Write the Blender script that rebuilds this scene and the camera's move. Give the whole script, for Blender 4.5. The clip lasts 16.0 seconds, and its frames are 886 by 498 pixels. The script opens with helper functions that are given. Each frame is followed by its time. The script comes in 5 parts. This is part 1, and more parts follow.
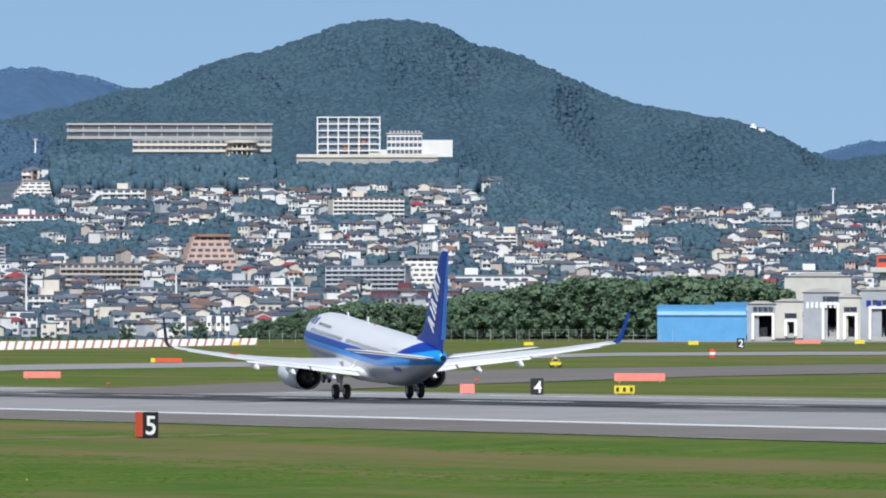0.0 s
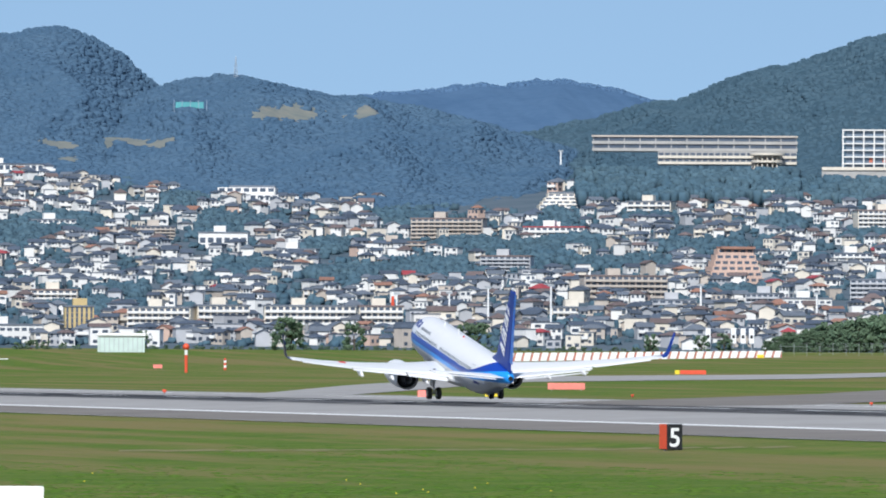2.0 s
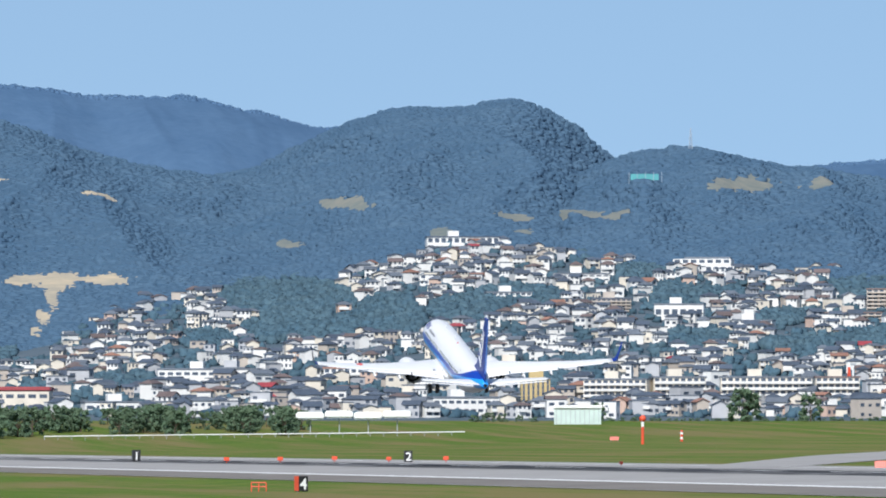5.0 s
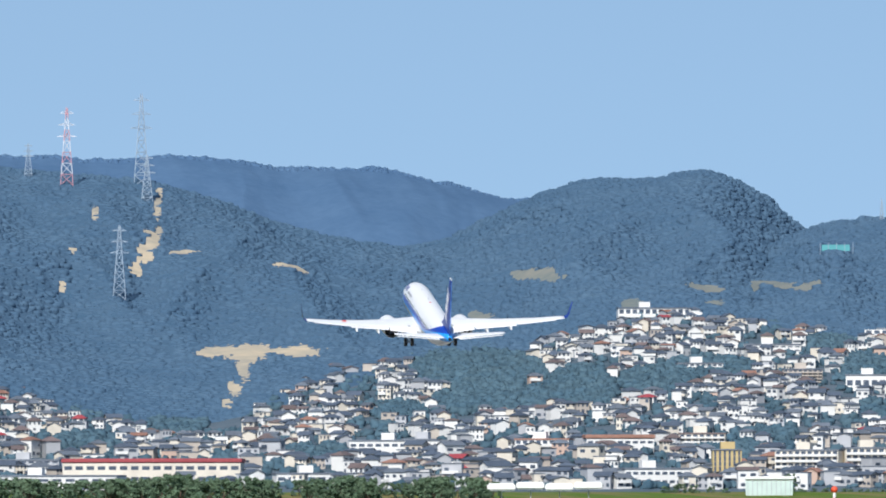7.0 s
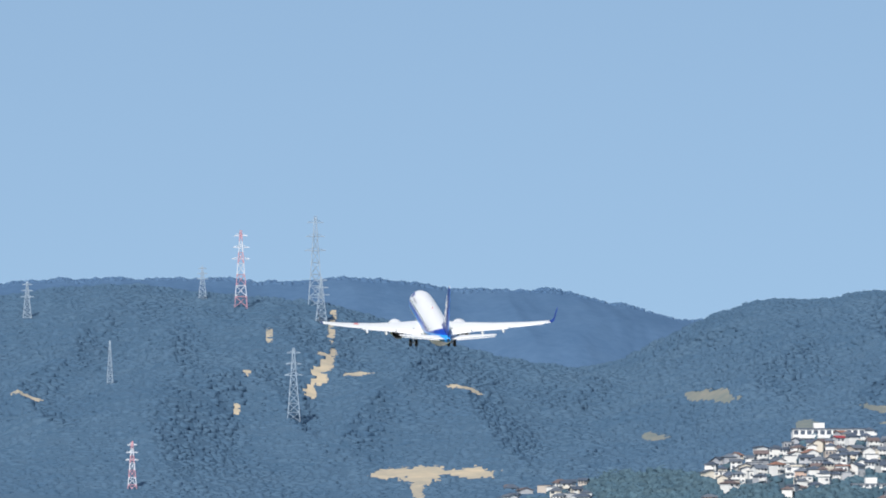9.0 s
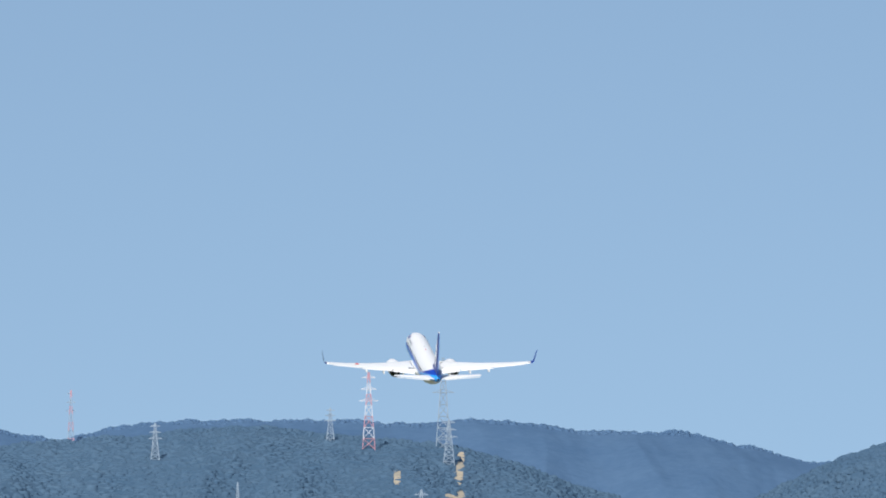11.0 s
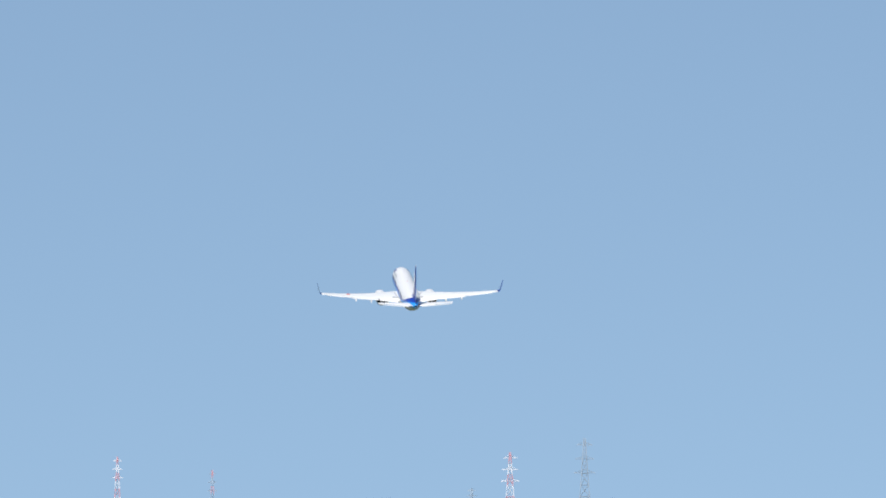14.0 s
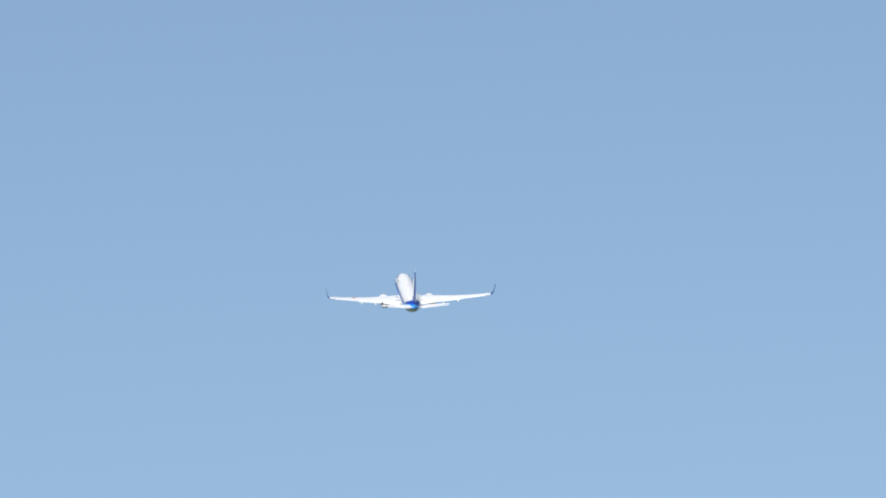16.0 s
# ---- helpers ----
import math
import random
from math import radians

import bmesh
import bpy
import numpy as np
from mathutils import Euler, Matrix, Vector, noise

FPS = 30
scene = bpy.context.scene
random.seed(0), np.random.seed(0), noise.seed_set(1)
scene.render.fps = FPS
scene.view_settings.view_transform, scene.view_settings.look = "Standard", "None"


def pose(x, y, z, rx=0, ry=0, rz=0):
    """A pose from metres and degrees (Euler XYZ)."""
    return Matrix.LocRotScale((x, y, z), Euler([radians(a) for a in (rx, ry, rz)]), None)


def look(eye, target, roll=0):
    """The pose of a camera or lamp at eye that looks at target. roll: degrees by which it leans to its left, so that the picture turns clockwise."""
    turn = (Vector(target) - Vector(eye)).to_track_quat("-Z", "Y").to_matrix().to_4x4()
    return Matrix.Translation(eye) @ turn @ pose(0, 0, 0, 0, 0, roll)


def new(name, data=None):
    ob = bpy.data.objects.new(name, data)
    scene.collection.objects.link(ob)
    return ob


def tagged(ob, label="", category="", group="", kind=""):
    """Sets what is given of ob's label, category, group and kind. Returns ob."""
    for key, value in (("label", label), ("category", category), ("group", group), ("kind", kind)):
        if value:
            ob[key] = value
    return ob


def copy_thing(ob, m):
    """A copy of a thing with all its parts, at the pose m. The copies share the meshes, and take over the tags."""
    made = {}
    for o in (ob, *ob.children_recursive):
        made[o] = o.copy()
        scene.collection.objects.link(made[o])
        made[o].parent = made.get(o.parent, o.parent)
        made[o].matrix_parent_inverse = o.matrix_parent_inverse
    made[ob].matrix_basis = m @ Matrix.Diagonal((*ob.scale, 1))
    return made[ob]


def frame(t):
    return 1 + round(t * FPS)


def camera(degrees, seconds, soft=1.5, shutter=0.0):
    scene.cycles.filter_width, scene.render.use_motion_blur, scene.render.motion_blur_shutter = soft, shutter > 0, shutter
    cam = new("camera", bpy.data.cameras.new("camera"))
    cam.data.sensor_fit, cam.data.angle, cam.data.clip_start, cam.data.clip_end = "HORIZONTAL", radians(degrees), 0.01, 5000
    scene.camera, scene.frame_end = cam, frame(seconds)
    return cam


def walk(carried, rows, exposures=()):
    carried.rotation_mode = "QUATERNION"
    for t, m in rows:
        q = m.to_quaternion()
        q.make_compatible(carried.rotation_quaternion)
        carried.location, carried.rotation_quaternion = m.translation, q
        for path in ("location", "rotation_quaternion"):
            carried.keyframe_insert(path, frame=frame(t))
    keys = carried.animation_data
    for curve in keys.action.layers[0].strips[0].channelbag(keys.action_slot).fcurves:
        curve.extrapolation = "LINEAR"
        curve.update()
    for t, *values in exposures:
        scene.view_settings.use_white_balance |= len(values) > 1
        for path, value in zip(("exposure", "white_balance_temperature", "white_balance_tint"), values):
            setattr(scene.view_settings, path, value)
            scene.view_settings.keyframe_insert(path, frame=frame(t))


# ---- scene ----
# The camera stands on a terrace beside the runway and pans after the aircraft.
cam = camera(5.44, 16.0, soft=1.9)
EYE = 3.3
# seconds, bearing to the right of the runway's heading, height angle, lean
WAY = [
    (0.0, 16.2340, 0.6563, 0.00),
    (0.5, 15.6015, 0.6718, -0.01),
    (1.0, 14.7837, 0.6806, -0.02),
    (1.5, 13.8212, 0.6884, -0.16),
    (2.0, 13.0134, 0.7229, -0.31),
    (2.5, 12.5210, 0.7843, -0.39),
    (3.0, 12.0274, 0.8610, -0.36),
    (3.5, 11.6245, 0.9414, -0.21),
    (4.0, 11.0836, 1.0222, -0.20),
    (4.5, 10.5961, 1.0857, -0.09),
    (7.0, 9.0327, 1.5942, 0.06),
    (7.5, 8.6942, 1.7515, 0.13),
    (8.0, 8.3913, 1.9334, 0.14),
    (8.5, 8.1657, 2.1306, 0.13),
    (9.0, 7.9587, 2.3434, 0.18),
    (9.2, 8.0349, 2.5719, 0.15),
    (9.4, 8.0954, 2.7928, 0.15),
    (9.5, 8.1626, 2.8488, -0.00),
    (9.6, 8.0770, 2.9203, 0.00),
    (10.0, 8.0343, 3.0046, 0.09),
    (10.2, 7.8072, 3.0450, 0.09),
    (12.5, 6.9005, 3.4270, 0.08),
    (13.0, 6.7830, 3.4680, 0.06),
    (13.5, 6.5426, 3.5520, 0.04),
    (14.0, 6.3109, 3.7120, -0.01),
    (14.5, 6.1205, 3.8560, 0.00),
    (15.0, 5.9764, 3.9945, 0.00),
    (15.5, 5.8774, 4.1409, 0.00),
    (16.0, 5.7884, 4.2640, 0.00),
]
# the camera brightens a little as the bright field leaves the picture
walk(cam, [(t, pose(0, 0, EYE, 90 + e, lean, -b)) for t, b, e, lean in WAY],
     [(0.0, -0.06, 6200, 10), (1.5, 0.03, 6200, 10), (3.0, 0.14, 6250, 10), (8.0, 0.13, 6400, 10), (10.0, 0.09, 6550, 10), (13.0, 0.06, 6550, 10), (16.0, 0.08, 6500, 10)])

# ---- daylight ----
world = bpy.data.worlds.new("sky")
scene.world = world
world.use_nodes = True
wn = world.node_tree.nodes
sky = wn.new("ShaderNodeTexSky")
sky.sky_type, sky.sun_disc = "NISHITA", False
SUN_UP, SUN_SIDE = 41, 203      # height, and bearing clockwise from the runway's heading
sky.sun_elevation, sky.sun_rotation = radians(SUN_UP), radians(SUN_SIDE)
sky.air_density, sky.dust_density, sky.ozone_density = 1.0, 0.6, 3.0
wl = world.node_tree.links
tint = wn.new("ShaderNodeMix")          # multiplies the sky colour, with a little less blue
tint.data_type, tint.blend_type = "RGBA", "MULTIPLY"
tint.inputs["Factor"].default_value = 1.0
tint.inputs["B"].default_value = (1.03, 0.98, 0.885, 1)
gen, lift = wn.new("ShaderNodeTexCoord"), wn.new("ShaderNodeVectorMath")
lift.operation = "ADD"
lift.inputs[1].default_value = (0, 0, 0.20)
wl.new(gen.outputs["Generated"], lift.inputs[0])
wl.new(lift.outputs[0], sky.inputs[0])
wl.new(sky.outputs[0], tint.inputs["A"])
wl.new(tint.outputs["Result"], wn["Background"].inputs[0])
wn["Background"].inputs[1].default_value = 0.134
sun = new("sun", bpy.data.lights.new("sun", "SUN"))
sun.data.energy, sun.data.angle, sun.data.color = 4.6, radians(0.6), (1.0, 0.97, 0.92)
s_dir = Vector((math.sin(radians(SUN_SIDE)) * math.cos(radians(SUN_UP)),
                math.cos(radians(SUN_SIDE)) * math.cos(radians(SUN_UP)), math.sin(radians(SUN_UP))))
sun.matrix_world = look(s_dir * 50, (0, 0, 0))

# ---- materials ----
def mat(name, color, rough=0.6, metal=0.0, vary=0.12, size=1.0, bump=0.0, color2=None, island=0.0, spec=0.5, deep=1.0):
    """A procedural surface: two sizes of mottling, optional relief, optional change from piece to piece."""
    m = bpy.data.materials.new(name)
    m.use_nodes = True
    n, l = m.node_tree.nodes, m.node_tree.links
    b = n["Principled BSDF"]
    b.inputs["Roughness"].default_value, b.inputs["Metallic"].default_value = rough, metal
    b.inputs["Specular IOR Level"].default_value = spec
    tc = n.new("ShaderNodeTexCoord")
    c2 = color2 or [c * (1 - vary * 2) for c in color]
    fac = None
    for k, s in enumerate((size, size * 7.3)):
        t = n.new("ShaderNodeTexNoise")
        t.inputs["Scale"].default_value, t.inputs["Detail"].default_value = 1 / s, 6
        if deep != 1.0:
            mp = n.new("ShaderNodeMapping")
            mp.inputs["Scale"].default_value = (1, deep, 1)
            l.new(tc.outputs["Object"], mp.inputs["Vector"]), l.new(mp.outputs[0], t.inputs["Vector"])
        else:
            l.new(tc.outputs["Object"], t.inputs["Vector"])
        if fac is None:
            fac = t.outputs["Fac"]
            fine = t.outputs["Fac"]
        else:
            mx = n.new("ShaderNodeMath")
            mx.operation = "ADD"
            l.new(fac, mx.inputs[0]), l.new(t.outputs["Fac"], mx.inputs[1])
            mr = n.new("ShaderNodeMapRange")
            mr.inputs[1].default_value, mr.inputs[2].default_value = 0.7, 1.3
            l.new(mx.outputs[0], mr.inputs[0])
            fac = mr.outputs[0]
    mix = n.new("ShaderNodeMix")
    mix.data_type = "RGBA"
    mix.inputs["A"].default_value, mix.inputs["B"].default_value = (*color, 1), (*c2, 1)
    l.new(fac, mix.inputs["Factor"])
    out = mix.outputs["Result"]
    if island:
        g = n.new("ShaderNodeNewGeometry")
        h = n.new("ShaderNodeHueSaturation")
        r = n.new("ShaderNodeMapRange")
        r.inputs[3].default_value, r.inputs[4].default_value = 1 - island, 1 + island * 0.6
        l.new(g.outputs["Random Per Island"], r.inputs[0])
        l.new(r.outputs[0], h.inputs["Value"]), l.new(out, h.inputs["Color"])
        out = h.outputs["Color"]
    l.new(out, b.inputs["Base Color"])
    if bump:
        bp = n.new("ShaderNodeBump")
        bp.inputs["Strength"].default_value, bp.inputs["Distance"].default_value = 1.0, bump
        l.new(fine, bp.inputs["Height"]), l.new(bp.outputs[0], b.inputs["Normal"])
    return m


def livery(name, kind):
    """Painted skin of the aircraft: white over a dark and a light blue band, grey below."""
    m = mat(name, (0.8, 0.8, 0.8), 0.28, 0, 0.02, 0.7)
    n, l = m.node_tree.nodes, m.node_tree.links
    b = n["Principled BSDF"]
    tc = n.new("ShaderNodeTexCoord")
    sp = n.new("ShaderNodeSeparateXYZ")
    l.new(tc.outputs["Object"], sp.inputs[0])

    def math_(op, a, c):
        q = n.new("ShaderNodeMath")
        q.operation = op
        for i, v in enumerate((a, c)):
            if isinstance(v, (int, float)):
                q.inputs[i].default_value = v
            else:
                l.new(v, q.inputs[i])
        return q.outputs[0]

    def over(base, color, fac):
        q = n.new("ShaderNodeMix")
        q.data_type = "RGBA"
        l.new(fac, q.inputs["Factor"])
        l.new(base, q.inputs["A"])
        q.inputs["B"].default_value = (*color, 1)
        return q.outputs["Result"]
    y, z = sp.outputs["Y"], sp.outputs["Z"]
    out = b.inputs["Base Color"].links[0].from_socket
    # the band climbs towards the fin and sinks towards the nose
    aft = math_("MAXIMUM", math_("SUBTRACT", -6.5, y), 0)
    late = math_("MAXIMUM", math_("SUBTRACT", -8.0, y), 0)
    rise = math_("MULTIPLY", math_("POWER", late, 1.7), 0.072)
    out = over(out, (0.005, 0.045, 0.36), math_("LESS_THAN", z, math_("ADD", 4.12, rise)))
    rise2 = math_("MULTIPLY", aft, 0.15)
    out = over(out, (0.02, 0.29, 0.80), math_("LESS_THAN", z, math_("ADD", 3.60, rise2)))
    out = over(out, (0.60, 0.61, 0.62), math_("LESS_THAN", z, math_("ADD", 3.18, math_("MULTIPLY", aft, 0.09))))
    l.new(out, b.inputs["Base Color"])
    return m


def banded_grass():
    """Mown grass: long bands along the runway over a fine mottling."""
    m = mat("mown_grass", (0.058, 0.128, 0.018), 0.95, 0, 0.2, 0.9, 0.2, (0.140, 0.176, 0.040), spec=0.05)
    n, l = m.node_tree.nodes, m.node_tree.links
    b = n["Principled BSDF"]
    base = b.inputs["Base Color"].links[0].from_socket
    tc, mp, t = n.new("ShaderNodeTexCoord"), n.new("ShaderNodeMapping"), n.new("ShaderNodeTexNoise")
    mp.inputs["Scale"].default_value = (0.11, 0.006, 0.0)
    t.inputs["Scale"].default_value, t.inputs["Detail"].default_value, t.inputs["Roughness"].default_value = 1.0, 5, 0.65
    l.new(tc.outputs["Object"], mp.inputs["Vector"]), l.new(mp.outputs[0], t.inputs["Vector"])
    r = n.new("ShaderNodeMapRange")
    r.inputs[1].default_value, r.inputs[2].default_value = 0.44, 0.60
    l.new(t.outputs["Fac"], r.inputs[0])
    q = n.new("ShaderNodeMix")
    q.data_type = "RGBA"
    q.inputs["B"].default_value = (0.185, 0.160, 0.066, 1)
    l.new(base, q.inputs["A"]), l.new(r.outputs[0], q.inputs["Factor"])
    l.new(q.outputs["Result"], b.inputs["Base Color"])
    return m


ASPHALT = mat("runway_asphalt", (0.37, 0.36, 0.345), 0.9, 0, 0.12, 3.0, 0.01, (0.29, 0.28, 0.27), spec=0.2)
GRASS = banded_grass()
ASPHALT_OLD = mat("old_asphalt", (0.225, 0.205, 0.185), 0.95, 0, 0.12, 4.0, 0.01, (0.17, 0.155, 0.14), spec=0.2)
RUBBER = mat("rubber_marks", (0.055, 0.055, 0.06), 0.85, 0, 0.3, 5.0, spec=0.2)
RUBBER_THIN = mat("rubber_haze", (0.20, 0.195, 0.19), 0.9, 0, 0.3, 7.0, 0, (0.13, 0.13, 0.13), spec=0.2)
LINE = mat("white_line_paint", (0.84, 0.84, 0.82), 0.7, 0, 0.05, 1.5)
DRY = mat("dry_grass", (0.20, 0.165, 0.07), 0.9, 0, 0.2, 3.0, 0.2, (0.14, 0.14, 0.045))
# Distance haze is put into the forest base colours, bluest on the far ridges
FOREST = mat("hazed_slope", (0.060, 0.116, 0.184), 0.95, 0, 0.2, 3.0, 0.8, (0.080, 0.136, 0.200), spec=0.0)
FOREST_MAIN = mat("hazed_slope_green", (0.050, 0.094, 0.128), 0.95, 0, 0.2, 3.0, 0.8, (0.058, 0.098, 0.126), spec=0.0)
CANOPY = mat("hazed_canopy", (0.056, 0.106, 0.170), 0.95, 0, 0.2, 11.0, 0, (0.078, 0.134, 0.198), island=0.05, spec=0.0)
CANOPY_MAIN = mat("hazed_canopy_green", (0.047, 0.088, 0.122), 0.95, 0, 0.2, 11.0, 0, (0.068, 0.114, 0.148), island=0.05, spec=0.0)
CLEARING = mat("dry_clearing", (0.23, 0.225, 0.185), 0.95, 0, 0.2, 5.0, 0.5, (0.12, 0.155, 0.155))
FOREST_FAR = mat("hazed_ridge", (0.066, 0.126, 0.220), 0.95, 0, 0.15, 5.0, 0.5, (0.084, 0.150, 0.248), spec=0.0, island=0.08)
# the bluish base colour carries the haze over the town's ground
TOWN_SOIL = mat("hazed_town_ground", (0.06, 0.098, 0.125), 0.95, 0, 0.2, 25.0, 0, (0.13, 0.16, 0.19), spec=0.1)
EARTH = mat("bare_earth", (0.54, 0.44, 0.30), 0.95, 0, 0.2, 9.0, 1.0, (0.30, 0.28, 0.23))
# foliage greens are lightened, and blued in the town, in place of haze
LEAF = mat("hazed_roadside_foliage", (0.086, 0.146, 0.092), 0.85, 0, 0.25, 2.6, 0, (0.130, 0.182, 0.112), island=0.10, spec=0.1)
LEAF_TOWN = mat("hazed_town_foliage", (0.056, 0.106, 0.146), 0.9, 0, 0.25, 4.0, 0.4, (0.082, 0.135, 0.165), island=0.22, spec=0.05)
WHITE = mat("aircraft_white", (0.80, 0.80, 0.80), 0.3, 0, 0.03, 1.2)
WING_GREY = mat("wing_paint", (0.74, 0.75, 0.75), 0.35, 0, 0.05, 1.3)
BLUE = mat("fin_blue", (0.005, 0.036, 0.27), 0.4, 0, 0.08, 1.5, spec=0.3)
NAVY = mat("winglet_navy", (0.004, 0.006, 0.022), 0.4, 0, 0.1, 0.8, spec=0.3)
SKIN = livery("fuselage_paint", 0)
METAL = mat("bare_metal", (0.55, 0.55, 0.56), 0.35, 0.9, 0.1, 0.5)
# near-black colour puts the shade inside engine and exhaust hollows into the surface
DARK = mat("dark_hollow", (0.02, 0.02, 0.022), 0.6, 0.2, 0.2, 0.4)
TYRE = mat("tyre_rubber", (0.022, 0.022, 0.024), 0.75, 0, 0.2, 0.3)
GLASS = mat("window_dark", (0.05, 0.065, 0.09), 0.2, 0, 0.2, 0.6)


# ---- mesh helpers ----
def part(name, bm, material, parent=None, label="", smooth=False, at=None):
    me = bpy.data.meshes.new(name)
    bm.normal_update()
    bm.to_mesh(me)
    bm.free()
    for q in (material if isinstance(material, (list, tuple)) else [material]):
        me.materials.append(q)
    if smooth:
        me.shade_smooth()
    ob = new(name, me)
    ob.parent = parent
    if at is not None:
        ob.matrix_basis = at
    if label:
        ob["label"] = label
    return ob


def mesh_part(name, verts, faces, material, parent=None, index=None, smooth=False, at=None):
    me = bpy.data.meshes.new(name)
    me.from_pydata(verts, [], faces)
    for q in (material if isinstance(material, (list, tuple)) else [material]):
        me.materials.append(q)
    if index is not None:
        me.polygons.foreach_set("material_index", index)
    if smooth:
        me.shade_smooth()
    me.update()
    ob = new(name, me)
    ob.parent = parent
    if at is not None:
        ob.matrix_basis = at
    return ob


def thing(name, m, label, category, group=""):
    ob = new(name)
    ob.matrix_basis = m
    return tagged(ob, label, category, group)


def box(x0, x1, y0, y1, z0, z1, bm=None, bevel=0.0):
    own = bmesh.new()
    bmesh.ops.create_cube(own, size=1, matrix=Matrix.Translation(((x0 + x1) / 2, (y0 + y1) / 2, (z0 + z1) / 2)) @ Matrix.Diagonal((x1 - x0, y1 - y0, z1 - z0, 1)))
    if bevel:
        bmesh.ops.bevel(own, geom=own.edges[:], offset=bevel, segments=2, affect="EDGES")
    return join(bm, own)


def join(bm, own):
    if bm is None:
        return own
    tmp = bpy.data.meshes.new("tmp")
    own.to_mesh(tmp)
    own.free()
    bm.from_mesh(tmp)
    bpy.data.meshes.remove(tmp)
    return bm


def rod(p, q, r, r2=None, seg=8, bm=None):
    p, q = Vector(p), Vector(q)
    own = bmesh.new()
    m = Matrix.Translation((p + q) / 2) @ (q - p).to_track_quat("Z", "Y").to_matrix().to_4x4()
    bmesh.ops.create_cone(own, cap_ends=True, segments=seg, radius1=r, radius2=r if r2 is None else r2, depth=(q - p).length, matrix=m)
    return join(bm, own)


def loft(rings, closed=True, caps=True):
    """A skin over rings of equal length."""
    bm = bmesh.new()
    vs = [[bm.verts.new(p) for p in r] for r in rings]
    n = len(rings[0])
    for a, b in zip(vs, vs[1:]):
        for i in range(n if closed else n - 1):
            bm.faces.new((a[i], a[(i + 1) % n], b[(i + 1) % n], b[i]))
    if caps:
        bm.faces.new(vs[0][::-1]), bm.faces.new(vs[-1])
    bmesh.ops.recalc_face_normals(bm, faces=bm.faces[:])
    return bm


# ---- bearings u and height angles v from the terrace: pixel positions in the camera's opening view, 12.5 seconds of arc each ----
PIXEL = 1 / 16500
B0 = radians(16.234)
HORIZON = -189


def at(u, v, r):
    b = B0 + u * PIXEL
    return Vector((r * math.sin(b), r * math.cos(b), EYE + r * (v - HORIZON) * PIXEL))


def line(pts):
    """A smooth curve through a few (u, v) pairs."""
    xs, ys = [p[0] for p in pts], [p[1] for p in pts]

    def f(u):
        return float(np.interp(u, xs, ys))
    return f

# ---- ground ----
FIELD_X = [-3000, -300, 90, 112, 136, 146, 161, 190, 219, 250, 330, 420, 600, 900, 3000]
FIELD_Z = [-2.6, -2.6, -2.35, -2.1, -1.55, -1.05, -0.65, 0.0, -0.03, 0.15, 1.5, 3.1, 5.6, 7.0, 9.0]
R_FOOT, R_TOP = 2900.0, 3880.0
V_FOOT = -160
# how high the town's slope and its last houses reach, by bearing
town_top = line([(-3900, 70), (-2900, 60), (-2620, 0), (-2480, 0), (-2260, 62), (-1900, 98), (-1700, 142), (-1400, 126), (-1000, 100), (-640, 120), (0, 126), (250, 84), (500, 66), (1200, 74)])
house_top = line([(-3700, 60), (-3090, 74), (-2960, 68), (-2860, 50), (-2740, -20), (-2560, -62), (-2430, -60), (-2390, 15), (-2260, 78), (-2160, 66),
                  (-1960, 88), (-1860, 108), (-1760, 148), (-1630, 150), (-1490, 134), (-1330, 122), (-1110, 112), (-1010, 92),
                  (-860, 78), (-745, 72), (-730, 134), (-300, 136), (-80, 130), (60, 130), (150, 112), (200, 66), (290, 56), (370, 58), (480, 66), (1100, 74)])


def field_z(x):
    return float(np.interp(x, FIELD_X, FIELD_Z))


def ground_z(x, y):
    r = math.hypot(x, y)
    u = (math.atan2(x, y) - B0) / PIXEL
    s = min(max((r - R_FOOT) / (R_TOP - R_FOOT), 0), 1.03)
    top = town_top(max(min(u, 1200), -3900))
    zt = EYE + r * (V_FOOT + (top - V_FOOT) * s - HORIZON) * PIXEL
    k = min(max((r - 1850) / 350, 0), 1)
    k = k * k * (3 - 2 * k)
    return field_z(x) * (1 - k) + zt * k


def ground_hit(u, v, lo=150.0, hi=2400.0):
    """Where a sight line meets the field."""
    r = lo
    while r < hi:
        p = at(u, v, r)
        if p.z <= ground_z(p.x, p.y):
            break
        r += 4
    p = at(u, v, r)
    return Vector((p.x, p.y, ground_z(p.x, p.y)))


def on_town(u, v):
    """The place on the town's slope for a bearing and a height angle."""
    s = (v - V_FOOT) / max(town_top(u) - V_FOOT, 20)
    r = R_FOOT + (R_TOP - R_FOOT) * min(max(s, -0.03), 1.12)
    p = at(u, v, r)
    return Vector((p.x, p.y, ground_z(p.x, p.y))), r


